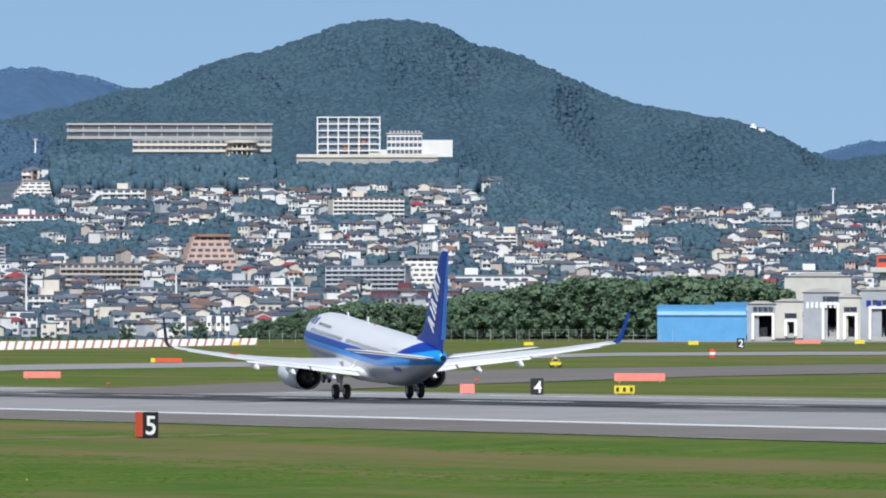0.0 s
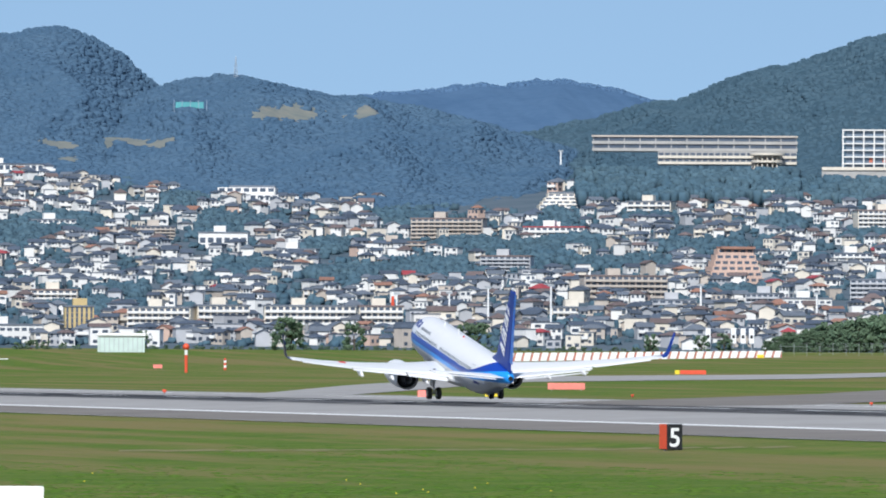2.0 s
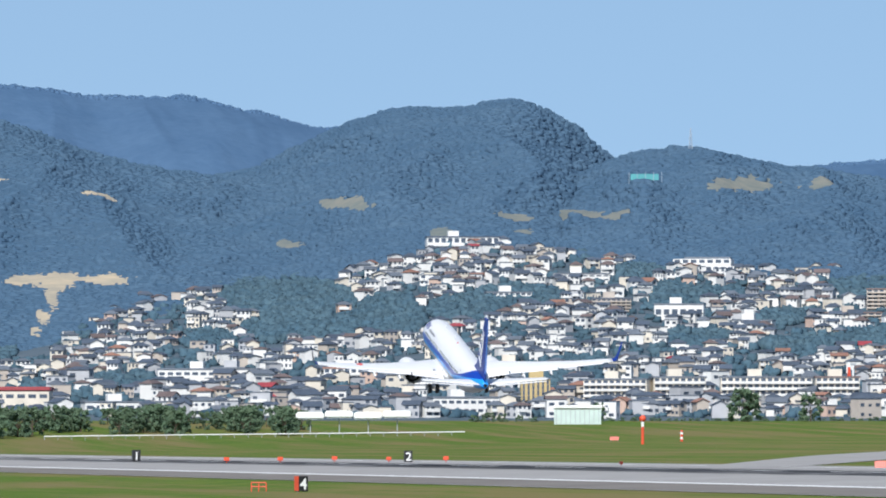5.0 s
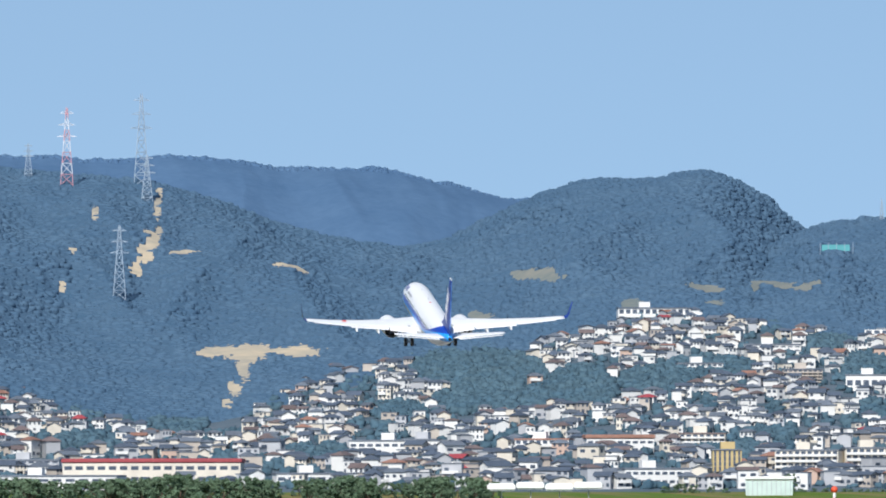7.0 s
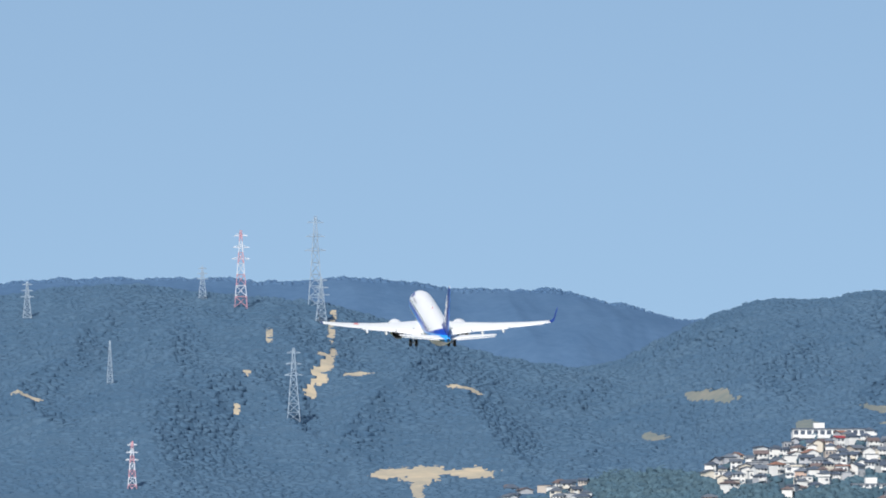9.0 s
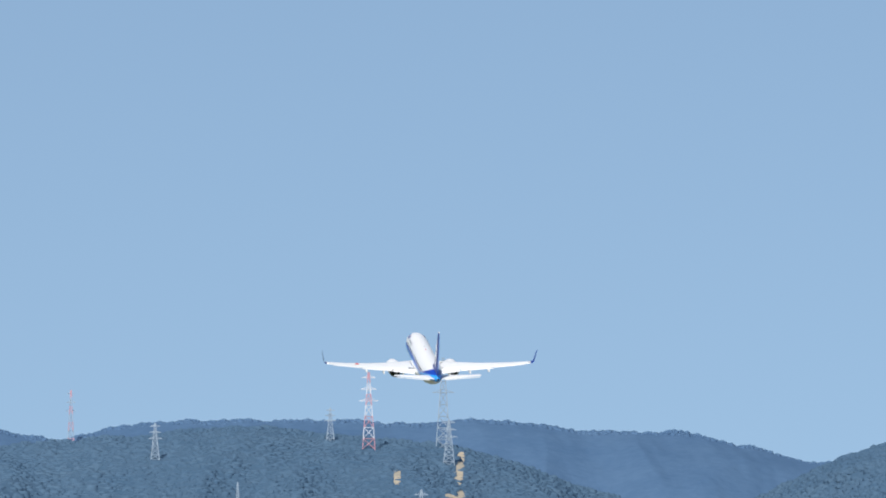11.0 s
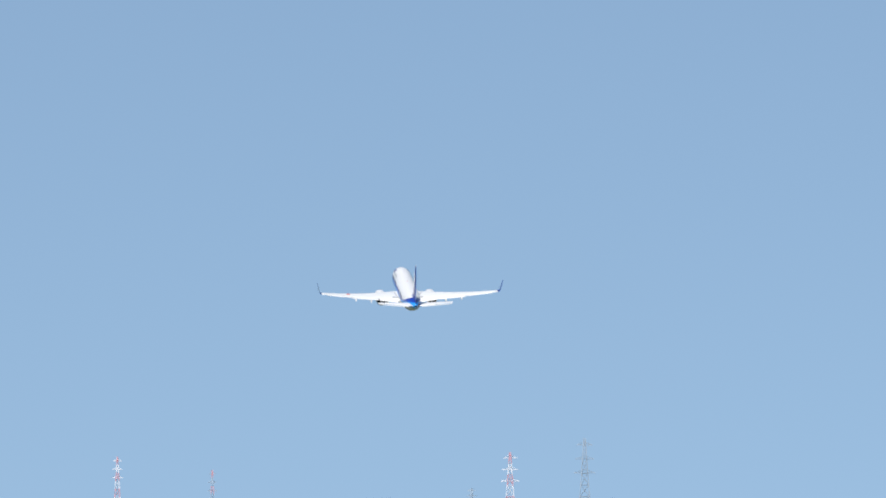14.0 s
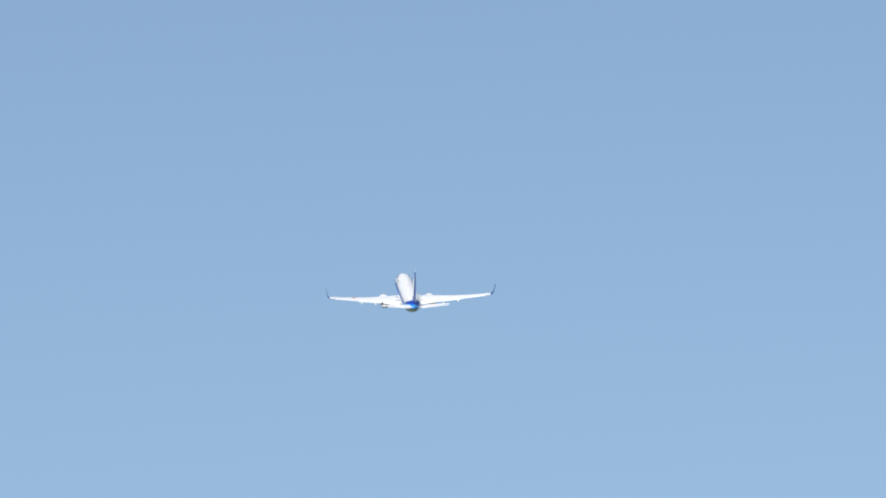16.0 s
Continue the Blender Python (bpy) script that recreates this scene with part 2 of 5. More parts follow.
def build_ground():
    verts, faces, idx = [], [], []
    us = np.concatenate([np.linspace(-math.pi / PIXEL, -4200, 40), np.linspace(-4000, 1300, 330), np.linspace(1500, math.pi / PIXEL, 40)])
    rs = np.concatenate([np.linspace(0.02, 300, 31), np.linspace(310, 1000, 90), np.linspace(1015, 2250, 70), np.linspace(2290, 4180, 54), [4300, 4550, 4900]])
    for u in us:
        b = B0 + u * PIXEL
        for r in rs:
            x, y = r * math.sin(b), r * math.cos(b)
            z = ground_z(x, y)
            if r < 2000 and z > -3:
                z += 0.10 * noise.noise((x * 0.03, y * 0.03, 0)) if x < 60 or x > 520 else 0
            verts.append((x, y, z if r < 4200 else z - (r - 4200) * 0.4))
    n = len(rs)
    for i in range(len(us) - 1):
        for j in range(n - 1):
            faces.append((i * n + j, (i + 1) * n + j, (i + 1) * n + j + 1, i * n + j + 1))
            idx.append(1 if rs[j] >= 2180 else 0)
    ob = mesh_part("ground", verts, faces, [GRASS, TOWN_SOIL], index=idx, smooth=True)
    return tagged(ob, "mown green airfield grass with yellowing bands, rising to the town", "ground", kind="structure")


build_ground()


def strip(name, x0, x1, y0, y1, lift, material, label, category, steps=60, parent=None, wobble=0.0):
    """A long band lying on the field beside the runway's heading."""
    verts, faces = [], []
    cuts = [x for x in FIELD_X if x0 < x < x1]
    xs = [x0] + cuts + [x1]
    for i in range(steps + 1):
        y = y0 + (y1 - y0) * i / steps
        for k, x in enumerate(xs):
            e = 0
            if wobble and k in (0, len(xs) - 1):
                e = wobble * noise.noise((y * 0.05, x, 3.0)) + wobble * 0.6 * noise.noise((y * 0.21, x, 7.0))
            verts.append((x + e, y, field_z(x) + lift))
    n = len(xs)
    for i in range(steps):
        for k in range(n - 1):
            faces.append((i * n + k, i * n + k + 1, (i + 1) * n + k + 1, (i + 1) * n + k))
    ob = mesh_part(name, verts, faces, material, parent)
    if parent is None:
        tagged(ob, label, category, kind="structure")
    return ob


strip("runway", 148, 229, 200, 2400, 0.05, ASPHALT, "pale grey asphalt runway with worn white edge lines", "runway", 120, wobble=0.5)
strip("shoulder", 148.5, 159.5, 200, 2400, 0.056, ASPHALT_OLD, "darker asphalt shoulder along the runway", "runway", 120, wobble=0.3)
strip("edge_line_near", 160.2, 161.8, 200, 2400, 0.062, LINE, "white painted runway edge line", "marking", 200, wobble=0.12)
strip("edge_line_far", 218.4, 219.6, 200, 2400, 0.062, LINE, "white painted runway edge line", "marking", 200, wobble=0.12)
for k in range(22):
    strip("centre_line", 189.6, 190.5, 420 + 50 * k, 450 + 50 * k, 0.08, LINE, "white painted runway centre dash", "marking", 6)
rng = random.Random(5)
strip("rubber_band", 182.0, 198.5, 200, 2300, 0.066, RUBBER_THIN, "darkened band of tyre rubber along the runway", "marking", 120, wobble=1.2)
for k in range(70):
    xx = rng.choice((186.6, 193.4)) + rng.uniform(-3.2, 3.2)
    y0 = rng.uniform(380, 1900)
    strip("tyre_mark", xx, xx + rng.uniform(0.5, 2.2), y0, y0 + rng.uniform(60, 330), 0.070 + 0.008 * k / 70, RUBBER, "dark rubber streaks on the runway", "marking", 30, wobble=0.35)


def ribbon(name, pts, lift, material, label, category="taxiway"):
    """A paved band between two sight lines that lies on the field: (u, near v, far v)."""
    us = np.linspace(pts[0][0], pts[-1][0], 60)
    verts, faces = [], []
    lo, hi = line([(p[0], p[1]) for p in pts]), line([(p[0], p[2]) for p in pts])
    for u in us:
        for q in (0, 0.5, 1):
            v = lo(u) + (hi(u) - lo(u)) * q
            p = ground_hit(u, v)
            verts.append((p.x, p.y, p.z + lift))
    for i in range(59):
        for k in range(2):
            faces.append((3 * i + k, 3 * i + 3 + k, 3 * i + 4 + k, 3 * i + k + 1))
    return tagged(mesh_part(name, verts, faces, material), label, category, kind="structure")


ribbon("taxiway_a", [(-720, -262, -252), (-284, -254, -236), (50, -240, -215), (476, -226, -209), (1100, -215, -200)], 0.07, ASPHALT_OLD, "brownish weathered taxiway leaving the runway")
ribbon("taxiway_b", [(-1300, -250, -244), (-1080, -240, -222), (-784, -216, -206), (-284, -208, -200), (300, -190, -184), (1100, -187, -181)], 0.07, ASPHALT, "grey asphalt taxiway across the grass")
ribbon("apron", [(300, -166, -162), (1100, -166, -160)], 0.07, ASPHALT, "pale apron before the hangars", "apron")
ribbon("grass_track", [(-1500, -343, -340), (-700, -336, -334), (-300, -330, -328)], 0.012, DRY, "trodden dry strip in the grass", "track")

# ---- wooded hills behind the town ----
SPOTS = []


def foot_v(u, r):
    """The height angle of a hill's foot, a little under the town's slope."""
    top = town_top(max(min(u, 1200), -3900))
    return V_FOOT + (top - V_FOOT) * min((r - R_FOOT) / (R_TOP - R_FOOT), 1.03) - 22


CRESTS = {}


def hill(name, crest, r_crest, r_foot, material, label, seed, rough=1.0, foot=None, back=260.0, patches=(), bare=None):
    """A wooded ridge: rises from its foot to a crest line and falls away behind."""
    f = line(crest)
    CRESTS[name] = (f, r_crest, r_foot, foot)
    u0, u1 = crest[0][0], crest[-1][0]
    step = 2.4 if bare else 4.0
    nu = int((u1 - u0) / step)
    rows = 150
    verts, faces, tones, spots, idx = [], [], [], [], []
    for i in range(nu + 1):
        u = u0 + (u1 - u0) * i / nu
        # the crest is softened and carries small bumps
        c = 0.5 * f(u) + 0.25 * f(u - 22) + 0.25 * f(u + 22)
        c += 3.0 * noise.noise((u * 0.02, seed, 0)) * rough
        b0 = foot_v(u, r_foot) if foot is None else foot
        for j in range(rows + 1):
            s = j / (rows - 8)
            if s <= 1:
                r = r_foot + (r_crest - r_foot) * s
                v = b0 + (c - b0) * (1 - (1 - s) ** 1.25)
            else:
                q = (s - 1) * 8
                r = r_crest + back * q
                v = c - 55 * q * q - 30 * q
            p = at(u, v, r)
            w = min(max(s - 0.12, 0) * 3, 1) if s <= 1 else 1
            spur = 1 - abs(noise.noise((u * 0.0055 + seed, r * 0.004, seed * 2.0)))
            big = noise.noise((u * 0.004, r * 0.003, seed))
            edge = 1 - min(max((s - 0.75) / 0.25, 0), 1)
            z = p.z + rough * w * edge * (16 * (spur - 0.7) + 8 * big)
            clump = noise.noise((p.x * 0.05, p.y * 0.012, seed)) * 1.6 + noise.noise((p.x * 0.16, p.y * 0.02, seed + 3)) * (0.5 + 0.7 * (s > 0.97))
            verts.append((p.x, p.y, z + clump * w))
            tone = 0
            for pu, pv, ru, rv in patches:
                if ((u - pu) / ru) ** 2 + ((v - pv) / rv) ** 2 + 0.8 * noise.noise((u * 0.05, v * 0.05, seed)) + 0.8 * noise.noise((u * 0.16, v * 0.16, seed + 5)) < 1:
                    tone = 1
            tones.append(tone)
            if 0.03 < s <= 1.0 and v > house_top(max(min(u, 1100), -3700)) - 20:
                spots.append((p.x, p.y, z + clump * w, tone, s > 0.955))
    n = rows + 1
    for i in range(nu):
        for j in range(rows):
            faces.append((i * n + j, (i + 1) * n + j, (i + 1) * n + j + 1, i * n + j + 1))
            idx.append(tones[i * n + j])
    ob = mesh_part(name, verts, faces, [material, bare or CLEARING], index=idx, smooth=True)
    SPOTS.append((name, spots, step / 4.0))
    return tagged(ob, label, "hill", kind="structure")


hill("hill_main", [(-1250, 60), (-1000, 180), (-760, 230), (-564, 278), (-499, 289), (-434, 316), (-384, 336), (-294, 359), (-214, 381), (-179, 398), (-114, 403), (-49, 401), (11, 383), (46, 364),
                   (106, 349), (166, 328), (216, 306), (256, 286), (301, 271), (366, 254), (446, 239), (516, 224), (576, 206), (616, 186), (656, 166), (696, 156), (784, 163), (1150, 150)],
     4480, 3700, FOREST_MAIN, "steep hill covered in dense forest, dark green tinted blue for haze", 1.3)
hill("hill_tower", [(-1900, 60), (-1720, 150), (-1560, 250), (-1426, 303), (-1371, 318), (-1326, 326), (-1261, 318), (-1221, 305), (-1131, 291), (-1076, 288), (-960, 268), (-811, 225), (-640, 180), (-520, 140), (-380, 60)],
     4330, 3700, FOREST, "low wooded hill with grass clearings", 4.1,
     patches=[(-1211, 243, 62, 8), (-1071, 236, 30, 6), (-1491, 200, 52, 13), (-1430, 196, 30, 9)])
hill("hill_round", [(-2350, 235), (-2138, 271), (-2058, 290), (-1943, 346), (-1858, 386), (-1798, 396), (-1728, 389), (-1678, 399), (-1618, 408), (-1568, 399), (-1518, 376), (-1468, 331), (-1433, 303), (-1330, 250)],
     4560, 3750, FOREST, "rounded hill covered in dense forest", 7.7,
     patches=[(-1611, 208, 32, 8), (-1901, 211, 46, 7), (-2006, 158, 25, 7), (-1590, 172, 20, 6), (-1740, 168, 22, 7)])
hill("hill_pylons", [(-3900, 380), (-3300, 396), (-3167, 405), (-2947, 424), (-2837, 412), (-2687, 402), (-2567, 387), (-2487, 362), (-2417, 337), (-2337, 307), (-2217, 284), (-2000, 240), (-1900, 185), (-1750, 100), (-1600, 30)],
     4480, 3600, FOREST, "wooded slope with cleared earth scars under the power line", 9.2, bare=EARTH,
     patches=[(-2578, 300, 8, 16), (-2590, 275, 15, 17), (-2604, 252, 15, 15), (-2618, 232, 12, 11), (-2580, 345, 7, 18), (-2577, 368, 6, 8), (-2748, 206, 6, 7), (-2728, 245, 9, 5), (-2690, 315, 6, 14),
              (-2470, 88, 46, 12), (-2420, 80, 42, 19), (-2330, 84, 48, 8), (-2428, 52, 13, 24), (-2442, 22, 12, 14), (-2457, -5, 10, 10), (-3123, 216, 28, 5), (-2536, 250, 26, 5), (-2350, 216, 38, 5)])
# the back ridges take the strongest haze tint in their colour
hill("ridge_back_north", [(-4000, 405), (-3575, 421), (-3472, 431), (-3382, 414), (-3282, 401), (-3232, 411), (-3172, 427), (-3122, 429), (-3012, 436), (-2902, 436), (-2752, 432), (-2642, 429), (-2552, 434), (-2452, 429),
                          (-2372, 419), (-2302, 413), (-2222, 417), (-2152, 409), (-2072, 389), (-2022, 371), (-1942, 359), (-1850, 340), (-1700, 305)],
     4800, 4520, FOREST_FAR, "distant wooded ridge, tinted blue for haze", 12.4, 0.5, foot=150, back=120)
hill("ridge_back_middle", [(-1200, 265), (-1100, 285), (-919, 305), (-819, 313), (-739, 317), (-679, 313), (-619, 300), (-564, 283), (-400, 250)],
     4800, 4520, FOREST_FAR, "distant wooded ridge, tinted blue for haze", 15.1, 0.5, foot=120, back=120)
hill("ridge_back_east", [(560, 140), (666, 166), (726, 181), (784, 188), (900, 196), (1150, 170)], 4800, 4560, FOREST_FAR, "small far ridge, tinted blue for haze", 18.8, 0.4, foot=60, back=120)


def on_hill(name, u, v):
    """The place on a wooded slope for a bearing and a height angle."""
    f, r1, r0, foot = CRESTS[name]
    b0 = foot_v(u, r0) if foot is None else foot
    k = min(max((v - b0) / (f(u) - b0), 0), 0.999)
    return at(u, v, r0 + (r1 - r0) * (1 - (1 - k) ** 0.8))


def many(name, template, placements, material, label, category):
    """One object of kind stuff out of many turned and scaled copies of a small mesh."""
    tv, tf = template
    tv = np.array(tv)
    verts, faces = [], []
    nv = len(tv)
    tf = np.array(tf)
    for k, (x, y, z, sx, sz, a) in enumerate(placements):
        c, s = math.cos(a), math.sin(a)
        q = tv * (sx, sx, sz)
        verts.append(np.stack([q[:, 0] * c - q[:, 1] * s + x, q[:, 0] * s + q[:, 1] * c + y, q[:, 2] + z], 1))
        faces.append(tf + k * nv)
    me = bpy.data.meshes.new(name)
    me.from_pydata(np.concatenate(verts).tolist(), [], np.concatenate(faces).tolist())
    me.materials.append(material)
    me.shade_smooth()
    me.update()
    return tagged(new(name, me), label, category, kind="stuff")


def lobe(seed, level=2, jag=0.35, whole=True, skirt=False):
    bm = bmesh.new()
    bmesh.ops.create_icosphere(bm, subdivisions=level, radius=1)
    for v in bm.verts:
        d = noise.noise((v.co * 2.2) + Vector((seed, 0, 0))) * jag + noise.noise((v.co * 5.0) + Vector((0, seed, 0))) * jag * 0.6
        v.co *= 1 + d
    if skirt:       # lower half pulled down, so that no dark underside faces the camera
        for v in bm.verts:
            if v.co.z < -0.02:
                k = 1.0 / max(math.hypot(v.co.x, v.co.y), 0.35)
                v.co = Vector((v.co.x * min(k, 1.15), v.co.y * min(k, 1.15), -2.2))
    if not whole:
        bmesh.ops.delete(bm, geom=[f for f in bm.faces if f.calc_center_median().z < -0.3], context="FACES")
        bm.verts.index_update()
    out = ([tuple(v.co) for v in bm.verts], [tuple(w.index for w in f.verts) for f in bm.faces])
    bm.free()
    return out


# tree crowns all over the wooded slopes, closest along their skylines
rng = random.Random(11)
for hname, spots, share in SPOTS:
    far = hname.startswith("ridge")
    pool = [s for s in spots if not s[3]]
    rng.shuffle(pool)
    crest = [s for s in pool if s[4]][:1500 if far else 2200]
    slope = [s for s in pool if not s[4]][:int(len(pool) * share * (0.0 if far else 0.55))]
    places = []
    for x, y, z, _, top in crest + slope:
        r = rng.choice((0.6, 0.8, 1.0, 1.3, 1.8)) * rng.uniform(0.8, 1.2) * (0.7 if top else 1.0)
        places.append((x + rng.uniform(-1, 1), y + rng.uniform(-2, 2), z - 0.12 * r, r * rng.uniform(1.2, 1.8), r * rng.uniform(0.35, 0.6) if not top else r * rng.uniform(0.7, 1.0), rng.uniform(0, 6.28)))
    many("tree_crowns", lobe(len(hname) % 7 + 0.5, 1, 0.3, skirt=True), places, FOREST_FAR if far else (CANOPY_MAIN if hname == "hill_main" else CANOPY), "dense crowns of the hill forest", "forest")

# ---- the airliner: y ahead, origin on the ground under the main wheels ----
FC = 3.62   # height of the fuselage's axis


def build_airliner():
    top = thing("airliner", Matrix(), "white twin-jet airliner with dark and light blue bands, climbing away", "aircraft")
    # fuselage: distance from the nose, axis offset, half height, half width
    st = [(0.0, -0.5, 0.03, 0.03), (0.25, -0.46, 0.4, 0.4), (0.7, -0.38, 0.7, 0.7), (1.4, -0.26, 1.05, 1.05), (2.3, -0.14, 1.38, 1.36), (3.5, -0.02, 1.72, 1.63), (5.0, 0, 1.92, 1.81), (6.8, 0, 2.0, 1.88),
          (10, 0, 2.0, 1.88), (14, 0, 2.0, 1.88), (18, 0, 2.0, 1.88), (22, 0, 2.0, 1.88), (25, 0, 2.0, 1.88), (27.5, 0.08, 1.92, 1.82), (29.5, 0.24, 1.76, 1.7), (31.5, 0.45, 1.52, 1.5), (33.5, 0.68, 1.22, 1.22),
          (35.3, 0.88, 0.9, 0.9), (36.8, 1.02, 0.62, 0.6), (37.7, 1.1, 0.42, 0.4), (38.0, 1.12, 0.3, 0.3)]
    n = 40
    rings = [[(w * math.sin(2 * math.pi * k / n), 19.6 - s, FC + o + h * math.cos(2 * math.pi * k / n)) for k in range(n)] for s, o, h, w in st]
    part("fuselage", loft(rings), SKIN, top, smooth=True)
    part("exhaust", rod((0, -18.35, FC + 1.12), (0, -18.55, FC + 1.12), 0.2, seg=14), DARK, top, "dark auxiliary exhaust")
    # belly fairing
    rings = []
    for s, w, h in ((12.2, 0.5, 0.2), (13.4, 1.6, 0.6), (15.5, 2.1, 0.8), (18.5, 2.15, 0.85), (21.0, 1.9, 0.75), (23.0, 1.0, 0.45), (24.2, 0.4, 0.15)):
        rings.append([(w * math.sin(2 * math.pi * k / 24), 19.6 - s, FC - 1.42 + h * math.cos(2 * math.pi * k / 24)) for k in range(24)])
    part("belly_fairing", loft(rings), WING_GREY, top, smooth=True)

    def section(le, chord, thick, place):
        """An aerofoil ring: le is ahead, place maps (y, t) to space."""
        pts = []
        prof = [(0, 0), (0.03, 0.3), (0.12, 0.44), (0.3, 0.5), (0.55, 0.4), (0.8, 0.2), (1, 0.02)]
        for a, b in prof:
            pts.append(place(le - a * chord, b * thick))
        for a, b in prof[-1:0:-1]:
            pts.append(place(le - a * chord, -b * 0.75 * thick - 0.008))
        return pts

    for sgn, side in ((-1, "port"), (1, "starboard")):
        ws = [(1.2, 6.9, 8.3, 1.05, 2.33), (1.9, 6.4, 7.8, 0.98, 2.38), (3.6, 5.05, 6.3, 0.8, 2.56), (5.8, 3.35, 4.75, 0.58, 2.82), (9.5, 0.95, 3.6, 0.4, 3.28), (13.5, -1.55, 2.5, 0.28, 3.90), (16.4, -3.3, 1.72, 0.19, 4.46), (17.0, -3.68, 1.55, 0.17, 4.58)]
        wing = part("wing", loft([section(le, c, t, lambda y, q, x=x, z=z: (sgn * x, y, z + q)) for x, le, c, t, z in ws]), WING_GREY, top, smooth=True)
        # blended winglet
        wl = [(17.0, -3.69, 1.5, 0.16, 4.58, 0), (17.3, -3.9, 1.35, 0.13, 4.69, 35), (17.48, -4.15, 1.2, 0.11, 4.98, 65), (17.62, -4.5, 0.98, 0.09, 5.6, 78), (17.9, -5.25, 0.55, 0.05, 6.9, 80)]
        rr = []
        for x, le, c, t, z, lean in wl:
            ca, sa = math.cos(radians(lean)), math.sin(radians(lean))
            rr.append(section(le, c, t, lambda y, q, x=x, z=z, ca=ca, sa=sa: (sgn * (x - q * sa), y, z + q * ca)))
        bm = loft(rr)
        bm.normal_update()
        for fc in bm.faces:
            fc.material_index = 1 if fc.normal.x * sgn > 0.1 else 0
        part("winglet", bm, [BLUE, NAVY], wing, "upturned winglet, blue inside and near black outside", smooth=True)
        # flaps, slightly lowered, and their fairings
        for x0, x1, y0, y1, z0, z1, c in ((2.0, 5.6, -1.2, -1.22, 2.34, 2.76, 1.15), (5.75, 10.95, -1.26, -2.85, 2.80, 3.48, 0.9)):
            rr = [section(y + 0.25, c * k, 0.12, lambda yy, q, x=x, y=y, z=z: (sgn * x, yy, z + q - 0.22 * (y + 0.25 - yy))) for x, y, z, k in ((x0, y0, z0, 1), (x1, y1, z1, 0.86))]
            part("flap", loft(rr), WHITE, wing)
        rr = [section(y + 0.12, 0.62, 0.07, lambda yy, q, x=x, z=z: (sgn * x, yy, z + q)) for x, y, z in ((11.1, -2.95, 3.47), (15.9, -4.55, 4.30))]
        part("aileron", loft(rr), WHITE, wing)
        for x, y, z in ((3.9, -1.0, 2.1), (7.2, -1.7, 2.57), (10.2, -2.6, 3.05)):
            rr = []
            for s, w in ((1.5, 0.04), (0.9, 0.16), (0.1, 0.2), (-0.7, 0.15), (-1.35, 0.03)):
                rr.append([(sgn * x + w * math.sin(2 * math.pi * k / 10), y + s, z - 0.05 + 0.09 * s + 1.5 * w * math.cos(2 * math.pi * k / 10)) for k in range(10)])
            part("flap_fairing", loft(rr), WHITE, wing, smooth=True)
        # a red registration panel on the wing's upper side
        if sgn < 0:
            part("wing_marking", box(-12.6, -11.4, -1.9, -1.1, 3.76, 3.82), mat("red_marking", (0.6, 0.06, 0.05), 0.5), wing, "red marking on the wing")
        # engine
        ex, ez = sgn * 4.83, 1.66
        prof = [(7.6, 0.84), (7.75, 0.95), (7.6, 1.04), (6.9, 1.13), (5.8, 1.16), (4.2, 1.13), (3.0, 1.05), (2.2, 1.0), (2.22, 0.96), (3.0, 0.94)]
        rr = [[(ex + q * math.sin(2 * math.pi * k / 32), y, ez + q * 0.97 * math.cos(2 * math.pi * k / 32)) for k in range(32)] for y, q in prof]
        eng = part("engine", loft(rr, caps=False), WHITE, top, smooth=True)
        part("fan", rod((ex, 6.9, ez), (ex, 6.8, ez), 0.86, seg=28), DARK, eng, "dark fan face")
        part("nozzle", loft([[(ex + q * math.sin(2 * math.pi * k / 24), y, ez + q * math.cos(2 * math.pi * k / 24)) for k in range(24)] for y, q in ((3.1, 0.935), (3.0, 0.93), (2.8, 0.68), (2.3, 0.62), (1.3, 0.48), (1.25, 0.42), (1.9, 0.38))], caps=False), DARK, eng, "dark core nozzle", smooth=True)
        part("tail_cone", rod((ex, 1.9, ez), (ex, 0.7, ez), 0.28, 0.05, 14), METAL, eng)
        part("pylon", loft([section(y0, c, 0.36, lambda yy, q, z=z: (ex + q, yy, z)) for y0, c, z in ((6.4, 4.6, ez + 0.75), (5.2, 4.4, ez + 1.12))]), WHITE, eng)
        # tailplane
        hs = [(0.4, -13.2, 4.6, 0.42, 4.62), (1.2, -13.75, 4.2, 0.4, 4.68), (7.05, -17.35, 1.55, 0.14, 5.32), (7.18, -17.6, 1.2, 0.08, 5.33)]
        part("tailplane", loft([section(le, c, t, lambda y, q, x=x, z=z: (sgn * x, y, z + q - 0.09 * (y + 17.0))) for x, le, c, t, z in hs]), WHITE, top, smooth=True)
        part("elevator", loft([section(le, c, t, lambda y, q, x=x, z=z: (sgn * x, y, z + q)) for x, le, c, t, z in ((1.3, -17.75, 0.9, 0.06, 4.69), (6.9, -18.7, 0.45, 0.04, 5.3))]), WING_GREY, top)
    # fin and dorsal fillet, letter strokes as plain slanted bars
    fs = [(FC + 1.2, -10.2, 8.2, 0.5), (FC + 1.95, -11.0, 7.4, 0.46), (FC + 2.7, -13.0, 5.6, 0.42), (7.4, -13.75, 5.05, 0.38), (10.0, -15.75, 3.75, 0.28), (12.3, -17.5, 2.1, 0.18), (12.62, -17.95, 1.55, 0.1)]
    fin = part("fin", loft([section(le, c, t, lambda y, q, z=z: (q, y, z)) for z, le, c, t in fs]), BLUE, top, "dark blue fin", smooth=True)
